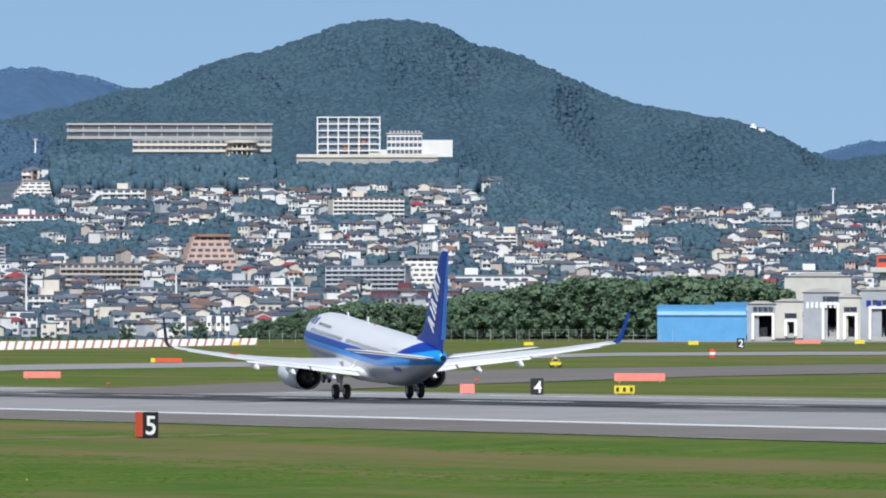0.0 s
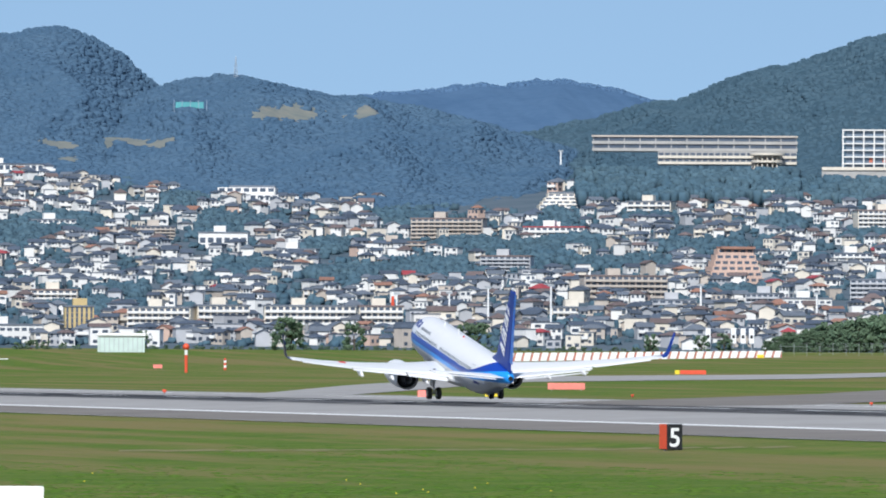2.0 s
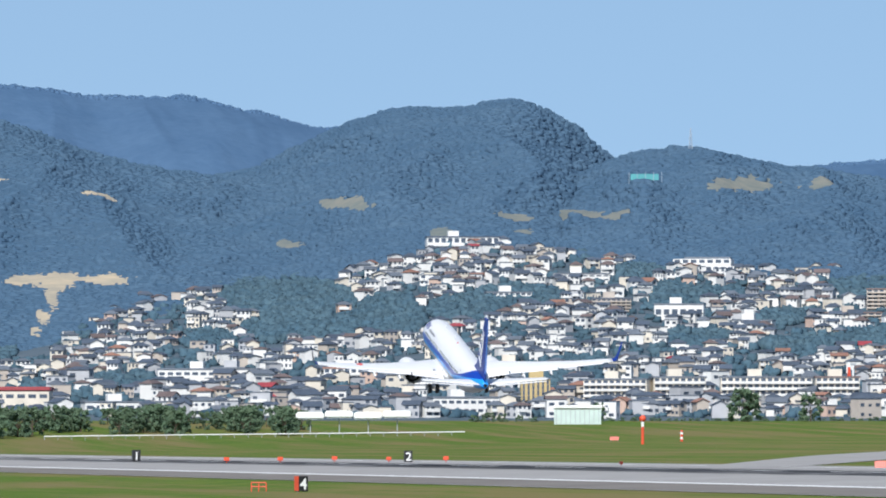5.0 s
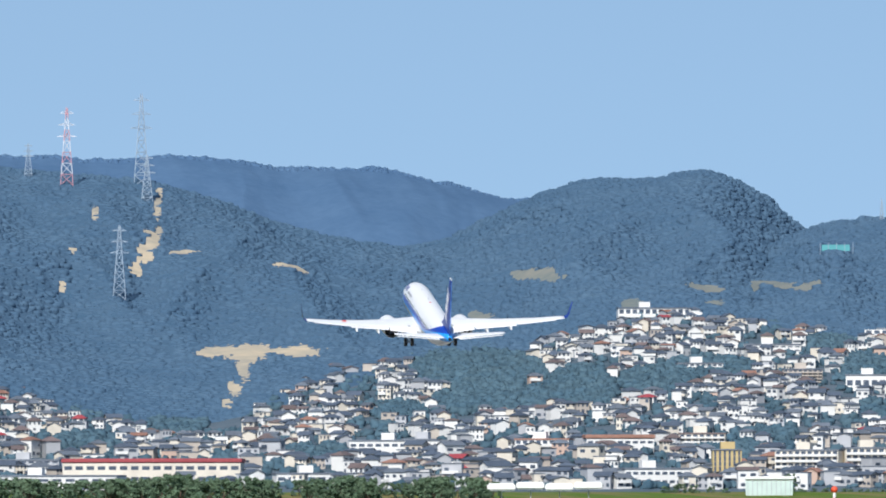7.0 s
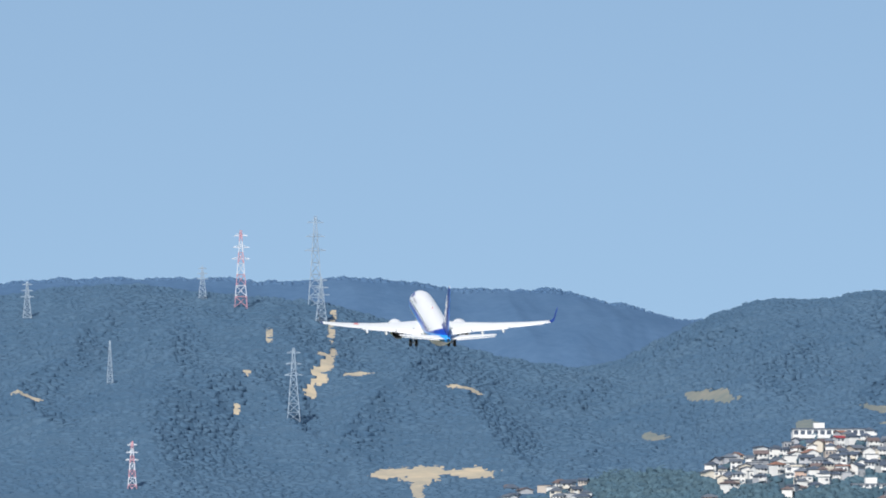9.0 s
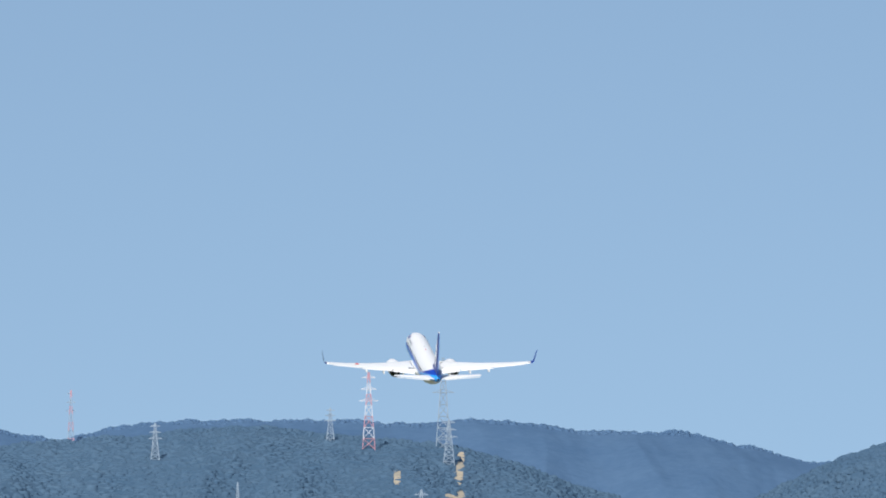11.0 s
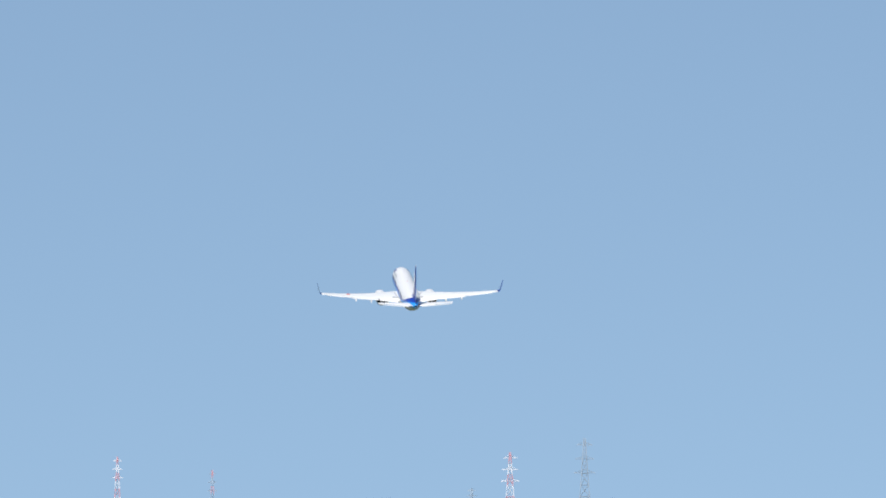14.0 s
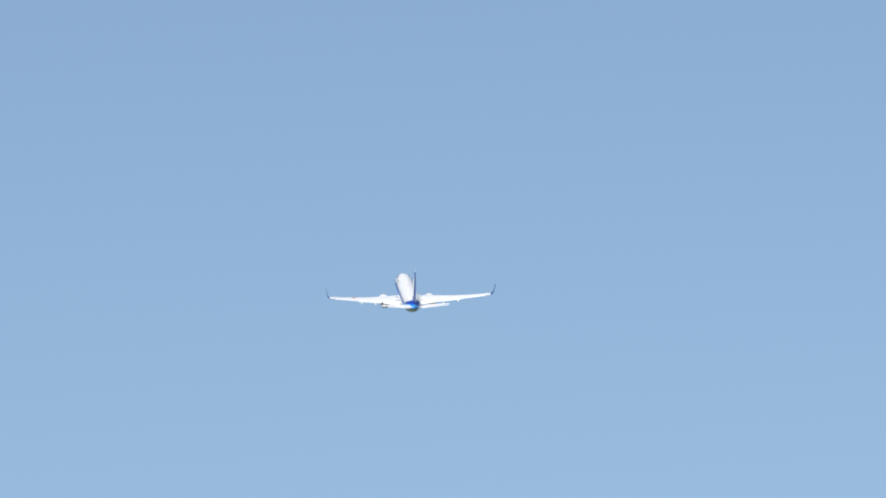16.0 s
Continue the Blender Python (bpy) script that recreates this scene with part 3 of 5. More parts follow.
    part("fin_tip", loft([section(le, c, t, lambda y, q, z=z: (q, y, z)) for z, le, c, t in ((12.6, -17.9, 1.6, 0.2), (12.78, -18.1, 1.35, 0.1))]), WHITE, fin, "white fin tip")
    part("rudder", loft([section(le, c, t, lambda y, q, z=z: (q, y, z)) for z, le, c, t in ((6.1, -18.0, 1.1, 0.13), (9.5, -18.6, 0.8, 0.11), (12.3, -19.3, 0.4, 0.07))]), mat("rudder_blue", (0.02, 0.16, 0.6), 0.3, 0, 0.08, 1.5), fin, "lighter blue rudder")
    for sx in (-1, 1):
        # plain white slanted bars where the fin is lettered
        base0, base1 = Vector((0, -16.5, 6.5)), Vector((0, -18.1, 10.7))
        for k in range(9):
            f0 = k / 9
            c0 = base0.lerp(base1, f0)
            c1 = base0.lerp(base1, f0 + (0.12 if k % 3 != 1 else 0.03)) + Vector((0, 1.75 - 0.5 * f0, 0.35))
            half_t = float(np.interp(c0.z, [6, 10, 12.3], [0.21, 0.15, 0.1]))
            d = (c1 - c0).normalized()
            nn = Vector((0, -d.z, d.y)) * (0.1 + 0.03 * (k % 2))
            a, b, o = c0 + Vector((sx * half_t, 0, 0)), c1 + Vector((sx * half_t, 0, 0)), Vector((sx * 0.03, 0, 0))
            bm = bmesh.new()
            vs = [bm.verts.new(p) for p in (a + nn, a - nn, b - nn, b + nn, a + nn + o, a - nn + o, b - nn + o, b + nn + o)]
            for q in ((0, 1, 2, 3), (4, 5, 6, 7), (0, 1, 5, 4), (1, 2, 6, 5), (2, 3, 7, 6), (3, 0, 4, 7)):
                bm.faces.new([vs[n_] for n_ in q])
            bmesh.ops.recalc_face_normals(bm, faces=bm.faces[:])
            part("fin_stroke", bm, WHITE, fin, "white slanted bar")

        # cabin windows, door outlines and lettering bars on the skin
        def skin(s, zz, out=0.012):
            o = float(np.interp(s, [q[0] for q in st], [q[1] for q in st]))
            h = float(np.interp(s, [q[0] for q in st], [q[2] for q in st]))
            w = float(np.interp(s, [q[0] for q in st], [q[3] for q in st]))
            t = max(min((zz - FC - o) / h, 0.999), -0.999)
            return Vector((sx * (w * math.sqrt(1 - t * t) + out), 19.6 - s, zz))

        def patch(name, s0, s1, z0, z1, material, label="", out=0.012):
            bm = bmesh.new()
            k = 3
            g = [[bm.verts.new(skin(s0 + (s1 - s0) * i / k, z0 + (z1 - z0) * j / k, out)) for j in range(k + 1)] for i in range(k + 1)]
            for i in range(k):
                for j in range(k):
                    bm.faces.new((g[i][j], g[i + 1][j], g[i + 1][j + 1], g[i][j + 1]))
            return part(name, bm, material, top, label)
        for k in range(46):
            s = 6.0 + k * 0.508
            if not 15.6 < s < 16.2:
                patch("cabin_window", s, s + 0.21, FC + 0.56, FC + 0.84, GLASS)
        for s in (4.4, 29.2):
            for a, b, c, d in ((s, s + 0.04, -0.75, 1.15), (s + 0.86, s + 0.9, -0.75, 1.15), (s, s + 0.9, 1.12, 1.16)):
                patch("door_seam", a, b, FC + c, FC + d, METAL)
        for k in range(3):
            patch("title_stroke", 3.9 + 0.95 * k, 4.5 + 0.95 * k, FC + 1.12, FC + 1.62, BLUE, "dark blue title mark")
        for k in range(9):
            patch("title_bar", 7.4 + 0.42 * k, 7.68 + 0.42 * k, FC + 1.15, FC + 1.36, METAL, "small grey lettering bar")
        for k in range(5):
            patch("registration_bar", 29.9 + 0.3 * k, 30.1 + 0.3 * k, FC - 0.45, FC - 0.15, BLUE, "small dark registration bar")
        patch("cockpit_window", 1.75, 3.0, FC + 0.55, FC + 1.0, GLASS, "dark cockpit window")
    part("antenna", box(-0.03, 0.03, 3.0, 3.5, FC + 1.95, FC + 2.45), WHITE, top)
    part("antenna", box(-0.03, 0.03, 9.0, 9.4, FC + 1.95, FC + 2.35), WHITE, top)
    part("beacon", rod((0, 1, FC + 1.95), (0, 1, FC + 2.12), 0.12, 0.06, 10), mat("beacon_red", (0.6, 0.05, 0.04), 0.3), top)

    def wheel(x, y, z, r, w, leg):
        rr = [[(x + q, y + a * r * math.sin(2 * math.pi * k / 24), z + a * r * math.cos(2 * math.pi * k / 24)) for k in range(24)]
              for q, a in ((-w / 2, 0.55), (-w / 2, 0.86), (-w * 0.3, 0.98), (0, 1.0), (w * 0.3, 0.98), (w / 2, 0.86), (w / 2, 0.55))]
        ob = part("tyre", loft(rr), TYRE, leg, smooth=True)
        part("hub", rod((x - w * 0.52, y, z), (x + w * 0.52, y, z), r * 0.5, seg=14), METAL, ob)
    legs = []
    for sgn in (-1, 1):
        # each leg hangs from its own hinge
        hinge = Vector((sgn * 2.86, 0, 2.7))
        leg = part("main_gear", rod((0, 0, 0.1), (0, 0, -1.3), 0.15, 0.12, 12), METAL, top, at=Matrix.Translation(hinge))
        part("oleo", rod((0, 0, -1.25), (0, 0, -2.15), 0.085, seg=10), METAL, leg)
        part("side_brace", rod((0, 0, -1.1), (-sgn * 1.1, 0, 0), 0.06, seg=8), METAL, leg)
        part("drag_link", rod((0, -0.1, -1.0), (0, -0.3, -1.9), 0.05, seg=8), METAL, leg)
        part("gear_door", box(sgn * 0.22 - 0.03, sgn * 0.22 + 0.03, -0.45, 0.45, -1.5, -0.05), WHITE, leg, "white gear door")
        part("axle", rod((-0.6, 0, -2.15), (0.6, 0, -2.15), 0.07, seg=8), METAL, leg)
        for q in (-0.43, 0.43):
            wheel(q, 0, -2.15, 0.56, 0.4, leg)
        legs.append((leg, hinge, sgn))
    hinge = Vector((0, 15.6, 2.1))
    nose = part("nose_gear", rod((0, 0, 0), (0, 0, -1.3), 0.09, 0.07, 10), METAL, top, at=Matrix.Translation(hinge))
    part("axle", rod((-0.35, 0, -1.72), (0.35, 0, -1.72), 0.05, seg=8), METAL, nose)
    part("oleo", rod((0, 0, -1.2), (0, 0, -1.72), 0.055, seg=8), METAL, nose)
    for q in (-0.22, 0.22):
        wheel(q, 0, -1.72, 0.35, 0.2, nose)
        part("gear_door", box(q * 1.6 - 0.02, q * 1.6 + 0.02, -0.5, 0.6, -0.75, -0.1), WHITE, nose)
    legs.append((nose, hinge, 0))
    return top, legs


AIRLINER, LEGS = build_airliner()

# ---- the town on the slope ----
WALLS = [mat("plaster_white", (0.75, 0.74, 0.71), 0.8, 0, 0.08, 4.0, island=0.1), mat("plaster_cream", (0.70, 0.64, 0.54), 0.8, 0, 0.1, 4.0, island=0.12), mat("plaster_grey", (0.46, 0.47, 0.49), 0.8, 0, 0.1, 4.0, island=0.15),
         mat("plaster_beige", (0.50, 0.44, 0.38), 0.8, 0, 0.1, 4.0, island=0.15), mat("plaster_pink", (0.58, 0.42, 0.34), 0.8, 0, 0.1, 4.0, island=0.1)]
# slate and grey roofs take a blue cast in place of haze
ROOFS = [mat("roof_slate", (0.085, 0.11, 0.15), 0.6, 0, 0.15, 2.0, island=0.25), mat("roof_tile_grey", (0.145, 0.17, 0.205), 0.6, 0, 0.15, 2.0, island=0.2), mat("roof_brown", (0.17, 0.13, 0.125), 0.7, 0, 0.15, 2.0, island=0.2),
         mat("roof_orange", (0.34, 0.18, 0.13), 0.7, 0, 0.15, 2.0, island=0.2), mat("roof_red", (0.36, 0.06, 0.07), 0.6, 0, 0.12, 2.0)]
# the blue of the panes stands in for haze and reflected sky
PANE = mat("town_window", (0.075, 0.10, 0.14), 0.3, 0, 0.2, 1.0, island=0.3)
CONCRETE = mat("concrete", (0.43, 0.42, 0.40), 0.85, 0, 0.12, 3.0)
MAROON = mat("maroon_sheet", (0.13, 0.035, 0.045), 0.6, 0, 0.1, 3.0)
TOWN_MATS = WALLS + ROOFS + [PANE]


def house_mesh(w, d, h, roof, wall, top, seed):
    """Walls, roof and windows of a small house, each as (verts, faces, material number); it faces -y."""
    rg = random.Random(seed)
    V, F = [], []

    def quad_box(x0, x1, y0, y1, z0, z1, V, F):
        o = len(V)
        V += [(x0, y0, z0), (x1, y0, z0), (x1, y1, z0), (x0, y1, z0), (x0, y0, z1), (x1, y0, z1), (x1, y1, z1), (x0, y1, z1)]
        F += [(o, o + 1, o + 5, o + 4), (o + 1, o + 2, o + 6, o + 5), (o + 2, o + 3, o + 7, o + 6), (o + 3, o, o + 4, o + 7), (o + 4, o + 5, o + 6, o + 7), (o, o + 3, o + 2, o + 1)]
    quad_box(-w / 2, w / 2, -d / 2, d / 2, -2.0, h, V, F)
    out = [(V, F, wall)]
    V, F = [], []
    e = 0.45
    a, b, z0, z1 = w / 2 + e, d / 2 + e, h - 0.05, h + min(w, d) * rg.uniform(0.2, 0.32)
    if roof == "flat":
        quad_box(-w / 2 - 0.15, w / 2 + 0.15, -d / 2 - 0.15, d / 2 + 0.15, h, h + 0.35, V, F)
    elif roof == "gable":
        V = [(-a, -b, z0), (a, -b, z0), (a, b, z0), (-a, b, z0), (-a, 0, z1), (a, 0, z1)]
        V += [(x, y, z - 0.22) for x, y, z in V]
        F = [(0, 1, 5, 4), (2, 3, 4, 5), (6, 10, 11, 7), (8, 11, 10, 9), (0, 6, 7, 1), (2, 8, 9, 3), (1, 7, 11, 5), (5, 11, 8, 2), (3, 9, 10, 4), (4, 10, 6, 0)]
        o = len(out[0][0])
        zr = z1 - 0.2
        for x in (-w / 2, w / 2):
            out[0][0].extend([(x, -d / 2, h), (x, d / 2, h), (x, 0, zr)])
        out[0][1].extend([(o, o + 1, o + 2), (o + 3, o + 5, o + 4)])
    else:
        k = min(b, a * 0.7)
        V = [(-a, -b, z0), (a, -b, z0), (a, b, z0), (-a, b, z0), (-a + k, 0, z1), (a - k, 0, z1), (-a, -b, z0 - 0.2), (a, -b, z0 - 0.2), (a, b, z0 - 0.2), (-a, b, z0 - 0.2)]
        F = [(0, 1, 5, 4), (2, 3, 4, 5), (1, 2, 5), (3, 0, 4), (6, 7, 1, 0), (7, 8, 2, 1), (8, 9, 3, 2), (9, 6, 0, 3), (6, 9, 8, 7)]
    out.append((V, F, top))
    storeys = 2 if h > 3.3 else 1
    panes = []
    for s in range(storeys):
        zc = 0.7 + s * (h / storeys)
        n = rg.choice((2, 3))
        for i in range(n):
            if rg.random() < 0.15:
                continue
            xc = -w / 2 + w * (i + 0.5) / n
            ww, hh = rg.uniform(0.5, 0.95) * w / n * 0.7, rg.uniform(0.8, 1.2)
            V, F = [], []
            quad_box(xc - ww / 2, xc + ww / 2, -d / 2 - 0.06, -d / 2 + 0.05, zc, zc + hh, V, F)
            panes.append((V, F, 10))
        if rg.random() < 0.6:
            V, F = [], []
            quad_box(w / 2 - 0.05, w / 2 + 0.06, -d * 0.2, d * 0.15, zc, zc + 1.1, V, F)
            panes.append((V, F, 10))
    if rg.random() < 0.5 and storeys == 2:
        V, F = [], []
        quad_box(-w / 2 + 0.3, w * rg.uniform(-0.1, 0.45), -d / 2 - 1.0, -d / 2, h / 2 - 0.1, h / 2 + 0.9, V, F)
        out.append((V, F, rg.choice((0, 0, 1))))
    return out, panes


rng = random.Random(23)
# stretches kept free of houses: groves and the sites of the larger buildings (u, v, half widths)
GROVES = [(170, 75, 100, 45), (250, 40, 60, 22), (-180, 120, 60, 22), (-330, 60, 40, 18), (-170, 45, 45, 16), (-690, 25, 60, 14), (-730, 60, 34, 26), (-480, 22, 90, 12), (-610, -10, 90, 10), (420, 20, 70, 16), (330, -10, 40, 12), (560, 30, 40, 8),
          (-760, 10, 60, 22), (-1010, -28, 170, 15), (-1290, -20, 60, 16), (-1000, 70, 50, 20), (-1330, 55, 40, 25), (-1390, 100, 40, 12), (-1250, 60, 60, 10), (-1600, 55, 80, 22), (-1700, 30, 60, 25), (-1830, 20, 60, 40), (-2010, 50, 120, 34), (-1980, 0, 110, 24), (-2080, 62, 50, 22),
          (-2540, 0, 70, 60), (-2150, -20, 50, 14), (-1500, -62, 60, 10), (-1560, -90, 60, 12), (-2300, -95, 60, 14), (-2700, -70, 60, 12), (-1130, 20, 50, 12), (-880, 20, 60, 16), (-560, 76, 50, 14), (-100, 80, 40, 10), (680, -30, 80, 10), (-420, -60, 60, 10), (-950, -10, 60, 8)]
SITES = []     # filled from the list of larger buildings


def blocked(u, v, pad, spots):
    return any(((u - a) / (c + pad)) ** 2 + ((v - b) / (d + pad * 0.4)) ** 2 < 1 for a, b, c, d in spots)


# larger buildings: kind, u from, u to, height angle of foot and of top, storeys, bays, wall, roof or trim
BLOCKS = [
    ("slab", -201, -71, 53, 90, 5, 14, 1, 2), ("terrace", -464, -364, -40, 22, 6, 8, 4, 3), ("slab", -684, -534, -66, -28, 4, 13, 3, 2), ("slab", -205, -60, -72, -32, 5, 12, 2, 1), ("terrace", -90, 0, -70, -16, 6, 8, 1, 1),
    ("hall", -127, 30, -95, -74, 1, 10, 5, 1), ("hall", -10, 152, -74, -48, 2, 10, 0, 1), ("slab", -784, -674, 40, 58, 2, 10, 0, 4), ("slab", -470, -415, 106, 122, 2, 5, 0, 1), ("slab", -380, -320, 98, 114, 3, 6, 1, 1),
    ("slab", -390, -330, -82, -58, 3, 6, 2, 1), ("hall", -330, -240, -90, -66, 2, 8, 0, 1), ("slab", -600, -520, 80, 104, 3, 6, 1, 1), ("slab", 96, 136, -6, 26, 5, 3, 1, 1), ("slab", 300, 360, 16, 30, 2, 6, 0, 1),
    ("slab", 560, 620, 34, 54, 3, 6, 2, 1), ("hall", 600, 720, -62, -40, 2, 9, 0, 1), ("slab", -240, -170, -8, 14, 3, 6, 0, 0), ("slab", -40, 40, 60, 74, 3, 6, 1, 1),
    ("slab", -1483, -1368, -128, -88, 4, 10, 1, 1), ("slab", -1366, -1273, -128, -84, 4, 8, 1, 1), ("slab", -1245, -1083, -128, -84, 4, 14, 1, 1), ("slab", -1078, -1000, -126, -84, 4, 7, 1, 2), ("tower", -1598, -1547, -134, -87, 5, 6, 1, 1),
    ("hall", -1760, -1640, -150, -120, 2, 9, 0, 1), ("slab", -1655, -1573, -82, -58, 3, 7, 1, 2), ("hall", -1823, -1703, -92, -66, 2, 9, 0, 3), ("hall", -1360, -1273, 18, 45, 1, 6, 0, 1), ("slab", -1473, -1403, 33, 55, 4, 8, 3, 0),
    ("slab", -1765, -1637, 148, 164, 1, 12, 0, 0), ("terrace", -1347, -1218, 100, 126, 2, 10, 0, 1), ("slab", -983, -853, 38, 72, 5, 12, 3, 2), ("slab", -773, -668, 42, 56, 2, 9, 0, 4), ("slab", -1660, -1580, 52, 66, 2, 8, 0, 1),
    ("slab", -1060, -960, 14, 30, 3, 8, 3, 2), ("hall", -1540, -1440, 86, 98, 2, 8, 0, 1), ("terrace", -760, -690, 92, 118, 4, 6, 1, 1), ("slab", -1230, -1150, 2, 16, 2, 7, 0, 1), ("slab", -860, -770, -20, 6, 4, 8, 2, 2),
    ("hall", -2743, -2428, -146, -108, 2, 16, 1, 4), ("hall", -2373, -2228, -146, -128, 1, 8, 0, 1), ("hall", -2236, -2058, -100, -70, 2, 12, 0, 1), ("slab", -1943, -1846, -92, -68, 2, 8, 0, 3), ("hall", -2880, -2640, -168, -140, 2, 10, 0, 1),
    ("slab", -2140, -2080, -96, -68, 4, 5, 2, 1), ("slab", -2862, -2750, -128, -104, 3, 8, 2, 1), ("slab", -560, -480, -94, -70, 3, 7, 2, 1), ("slab", -740, -650, -104, -84, 2, 8, 1, 1), ("hall", 480, 590, -76, -60, 1, 8, 3, 4),
]


def block(kind, u0, u1, v0, v1, storeys, bays, wall, trim):
    """A larger building: body, roof, and storey by storey its balconies and windows."""
    p, r = on_town((u0 + u1) / 2, v0)
    px = r * PIXEL
    w, h = (u1 - u0) * px, max((v1 - v0) * px, 3.0)
    face = -math.atan2(p.x, p.y) + radians(rng.uniform(-16, 16))
    names = {"slab": ("apartment_block", "long apartment block with balconies, on the town's slope"), "terrace": ("terraced_block", "stepped apartment building climbing the slope"),
             "hall": ("low_hall", "long low pale building with a flat roof"), "tower": ("tan_building", "tan office building with tall window strips")}
    name, label = names[kind]
    tone = ("white", "cream", "grey", "brown", "reddish", "dark maroon")[wall]
    top = thing(name, Matrix.Translation(p) @ Matrix.Rotation(face, 4, "Z"), tone + " " + label, "building")
    d = min(max(w * 0.3, 8), 14)
    sh = h / storeys
    wm = mat("tan_facade", (0.55, 0.42, 0.2), 0.8, 0, 0.1, 4.0) if kind == "tower" else (WALLS + [MAROON])[wall]
    steps = storeys if kind == "terrace" else 1
    for s in range(steps):
        inset = (w * 0.42) * s / steps if kind == "terrace" else 0
        side = 0.75
        bm = box(-w / 2 + inset * side, w / 2 - inset * (1 - side), -d / 2 + (1.6 * s if kind == "terrace" else 0), d / 2 + (6 if kind == "terrace" else 0), -3 if s == 0 else s * h / steps - 0.004, (s + 1) * h / steps)
        part("wall", bm, wm, top)
    if kind == "terrace":
        part("roof", box(-w / 2 + w * 0.3, w / 2 - w * 0.08, d / 2 - 2, d / 2 + 5.5, h + 0.004, h + 0.9), ROOFS[trim], top)
    elif kind == "hall" and trim in (3, 4):
        part("roof", box(-w / 2 - 0.5, w / 2 + 0.5, -d / 2 - 0.5, d / 2 + 0.5, h + 0.004, h + 1.4, bevel=0.3), ROOFS[trim], top, "dull red roof")
    else:
        part("roof", box(-w / 2 - 0.3, w / 2 + 0.3, -d / 2 - 0.3, d / 2 + 0.3, h + 0.004, h + 0.5), ROOFS[trim], top)
        part("stair_head", box(-w * 0.2, -w * 0.2 + 4.5, -1, 3, h + 0.5, h + 2.8), wm, top)
    for s in range(storeys):
        inset = (w * 0.42) * s / steps if kind == "terrace" else 0
        x0, x1, y = -w / 2 + inset * 0.75, w / 2 - inset * 0.25, -d / 2 + (1.6 * s if kind == "terrace" else 0)
        z = s * sh
        if kind in ("slab", "terrace"):
            part("balcony", box(x0 + 0.3, x1 - 0.3, y - 1.2, y - 0.004, z + sh * 0.02, z + sh * 0.42), WALLS[0 if wall < 2 else wall], top)
        n = max(3, int(bays * (x1 - x0) / w))
        bw = (x1 - x0) / n
        for k in range(n):
            cx = x0 + bw * (k + 0.5)
            hw = bw * (0.34 if kind != "tower" else 0.22)
            z0, z1 = (z + sh * 0.42, z + sh * 0.9) if kind != "tower" else (z + 0.02 * sh, z + sh * 0.94)
            if kind == "hall":
                z0, z1 = z + sh * 0.35, z + sh * 0.7
            pane = part("window", box(cx - hw, cx + hw, y - 0.05, y + 0.1, z0, z1), PANE, top)
    SITES.append(((u0 + u1) / 2, (v0 + v1) / 2, (u1 - u0) / 2, (v1 - v0) / 2))


for spec in BLOCKS:
    block(*spec)

# houses: rows along the slope, with gardens and groves between
spots = []
v = -152.0
while v < 152:
    u = -3720 + rng.uniform(0, 30)
    while u < 1150:
        uu, vv = u + rng.uniform(-9, 9), v + rng.uniform(-5, 5)
        if vv < house_top(uu) - 3 and not blocked(uu, vv, 4, GROVES) and not blocked(uu, vv, 6, SITES) and noise.noise((uu * 0.012, vv * 0.03, 4.0)) > -0.22:
            spots.append((uu, vv))
        u += rng.uniform(17, 30)
    v += 8.4
jobs = []
for k, (u, v) in enumerate(spots):
    p, r = on_town(u, v)
    w, d = rng.uniform(3.3, 5.9), rng.uniform(3.6, 5.6)
    h = rng.choice((2.5, 3.6, 4.0, 4.3))
    if v < -95 and rng.random() < 0.22:
        w, h = rng.uniform(6, 10), rng.choice((3.2, 4.2, 5.2, 6))
    roof = rng.choices(("hip", "gable", "flat"), (5, 4, 3))[0]
    # greyer walls low on the slope stand in for haze there
    wall = rng.choices(range(5), (13, 4, 3, 1.2, 0.4) if v > -70 else (5, 4, 6, 3, 0.4))[0]
    top = rng.choices(range(5), (9, 5, 3.0, 0.7, 0.25))[0] if roof != "flat" else rng.choice((1, 1, 0))
    a = -math.atan2(p.x, p.y) + rng.choice((0, 0, 0.5 * math.pi)) + rng.gauss(0, 0.35)
    jobs.append((r, p, a, w, d, h, roof, wall, top, k))
# three narrow pastel gabled houses side by side at the wood's edge
for u, wall, top in ((464, 1, 2), (487, 4, 3), (510, 4, 4)):
    p, r = on_town(u, 54)
    jobs.append((r, p, -math.atan2(p.x, p.y) + 0.5 * math.pi, 4.6, 4.2, 3.4, "gable", wall, top, 5000 + u))
jobs.sort(key=lambda q: q[0])
RV, RF, RI = [], [], []
ROOF_WORDS = ("slate grey", "pale grey", "brown", "orange tiled", "red")
WALL_WORDS = ("white", "cream", "grey", "beige", "pinkish")
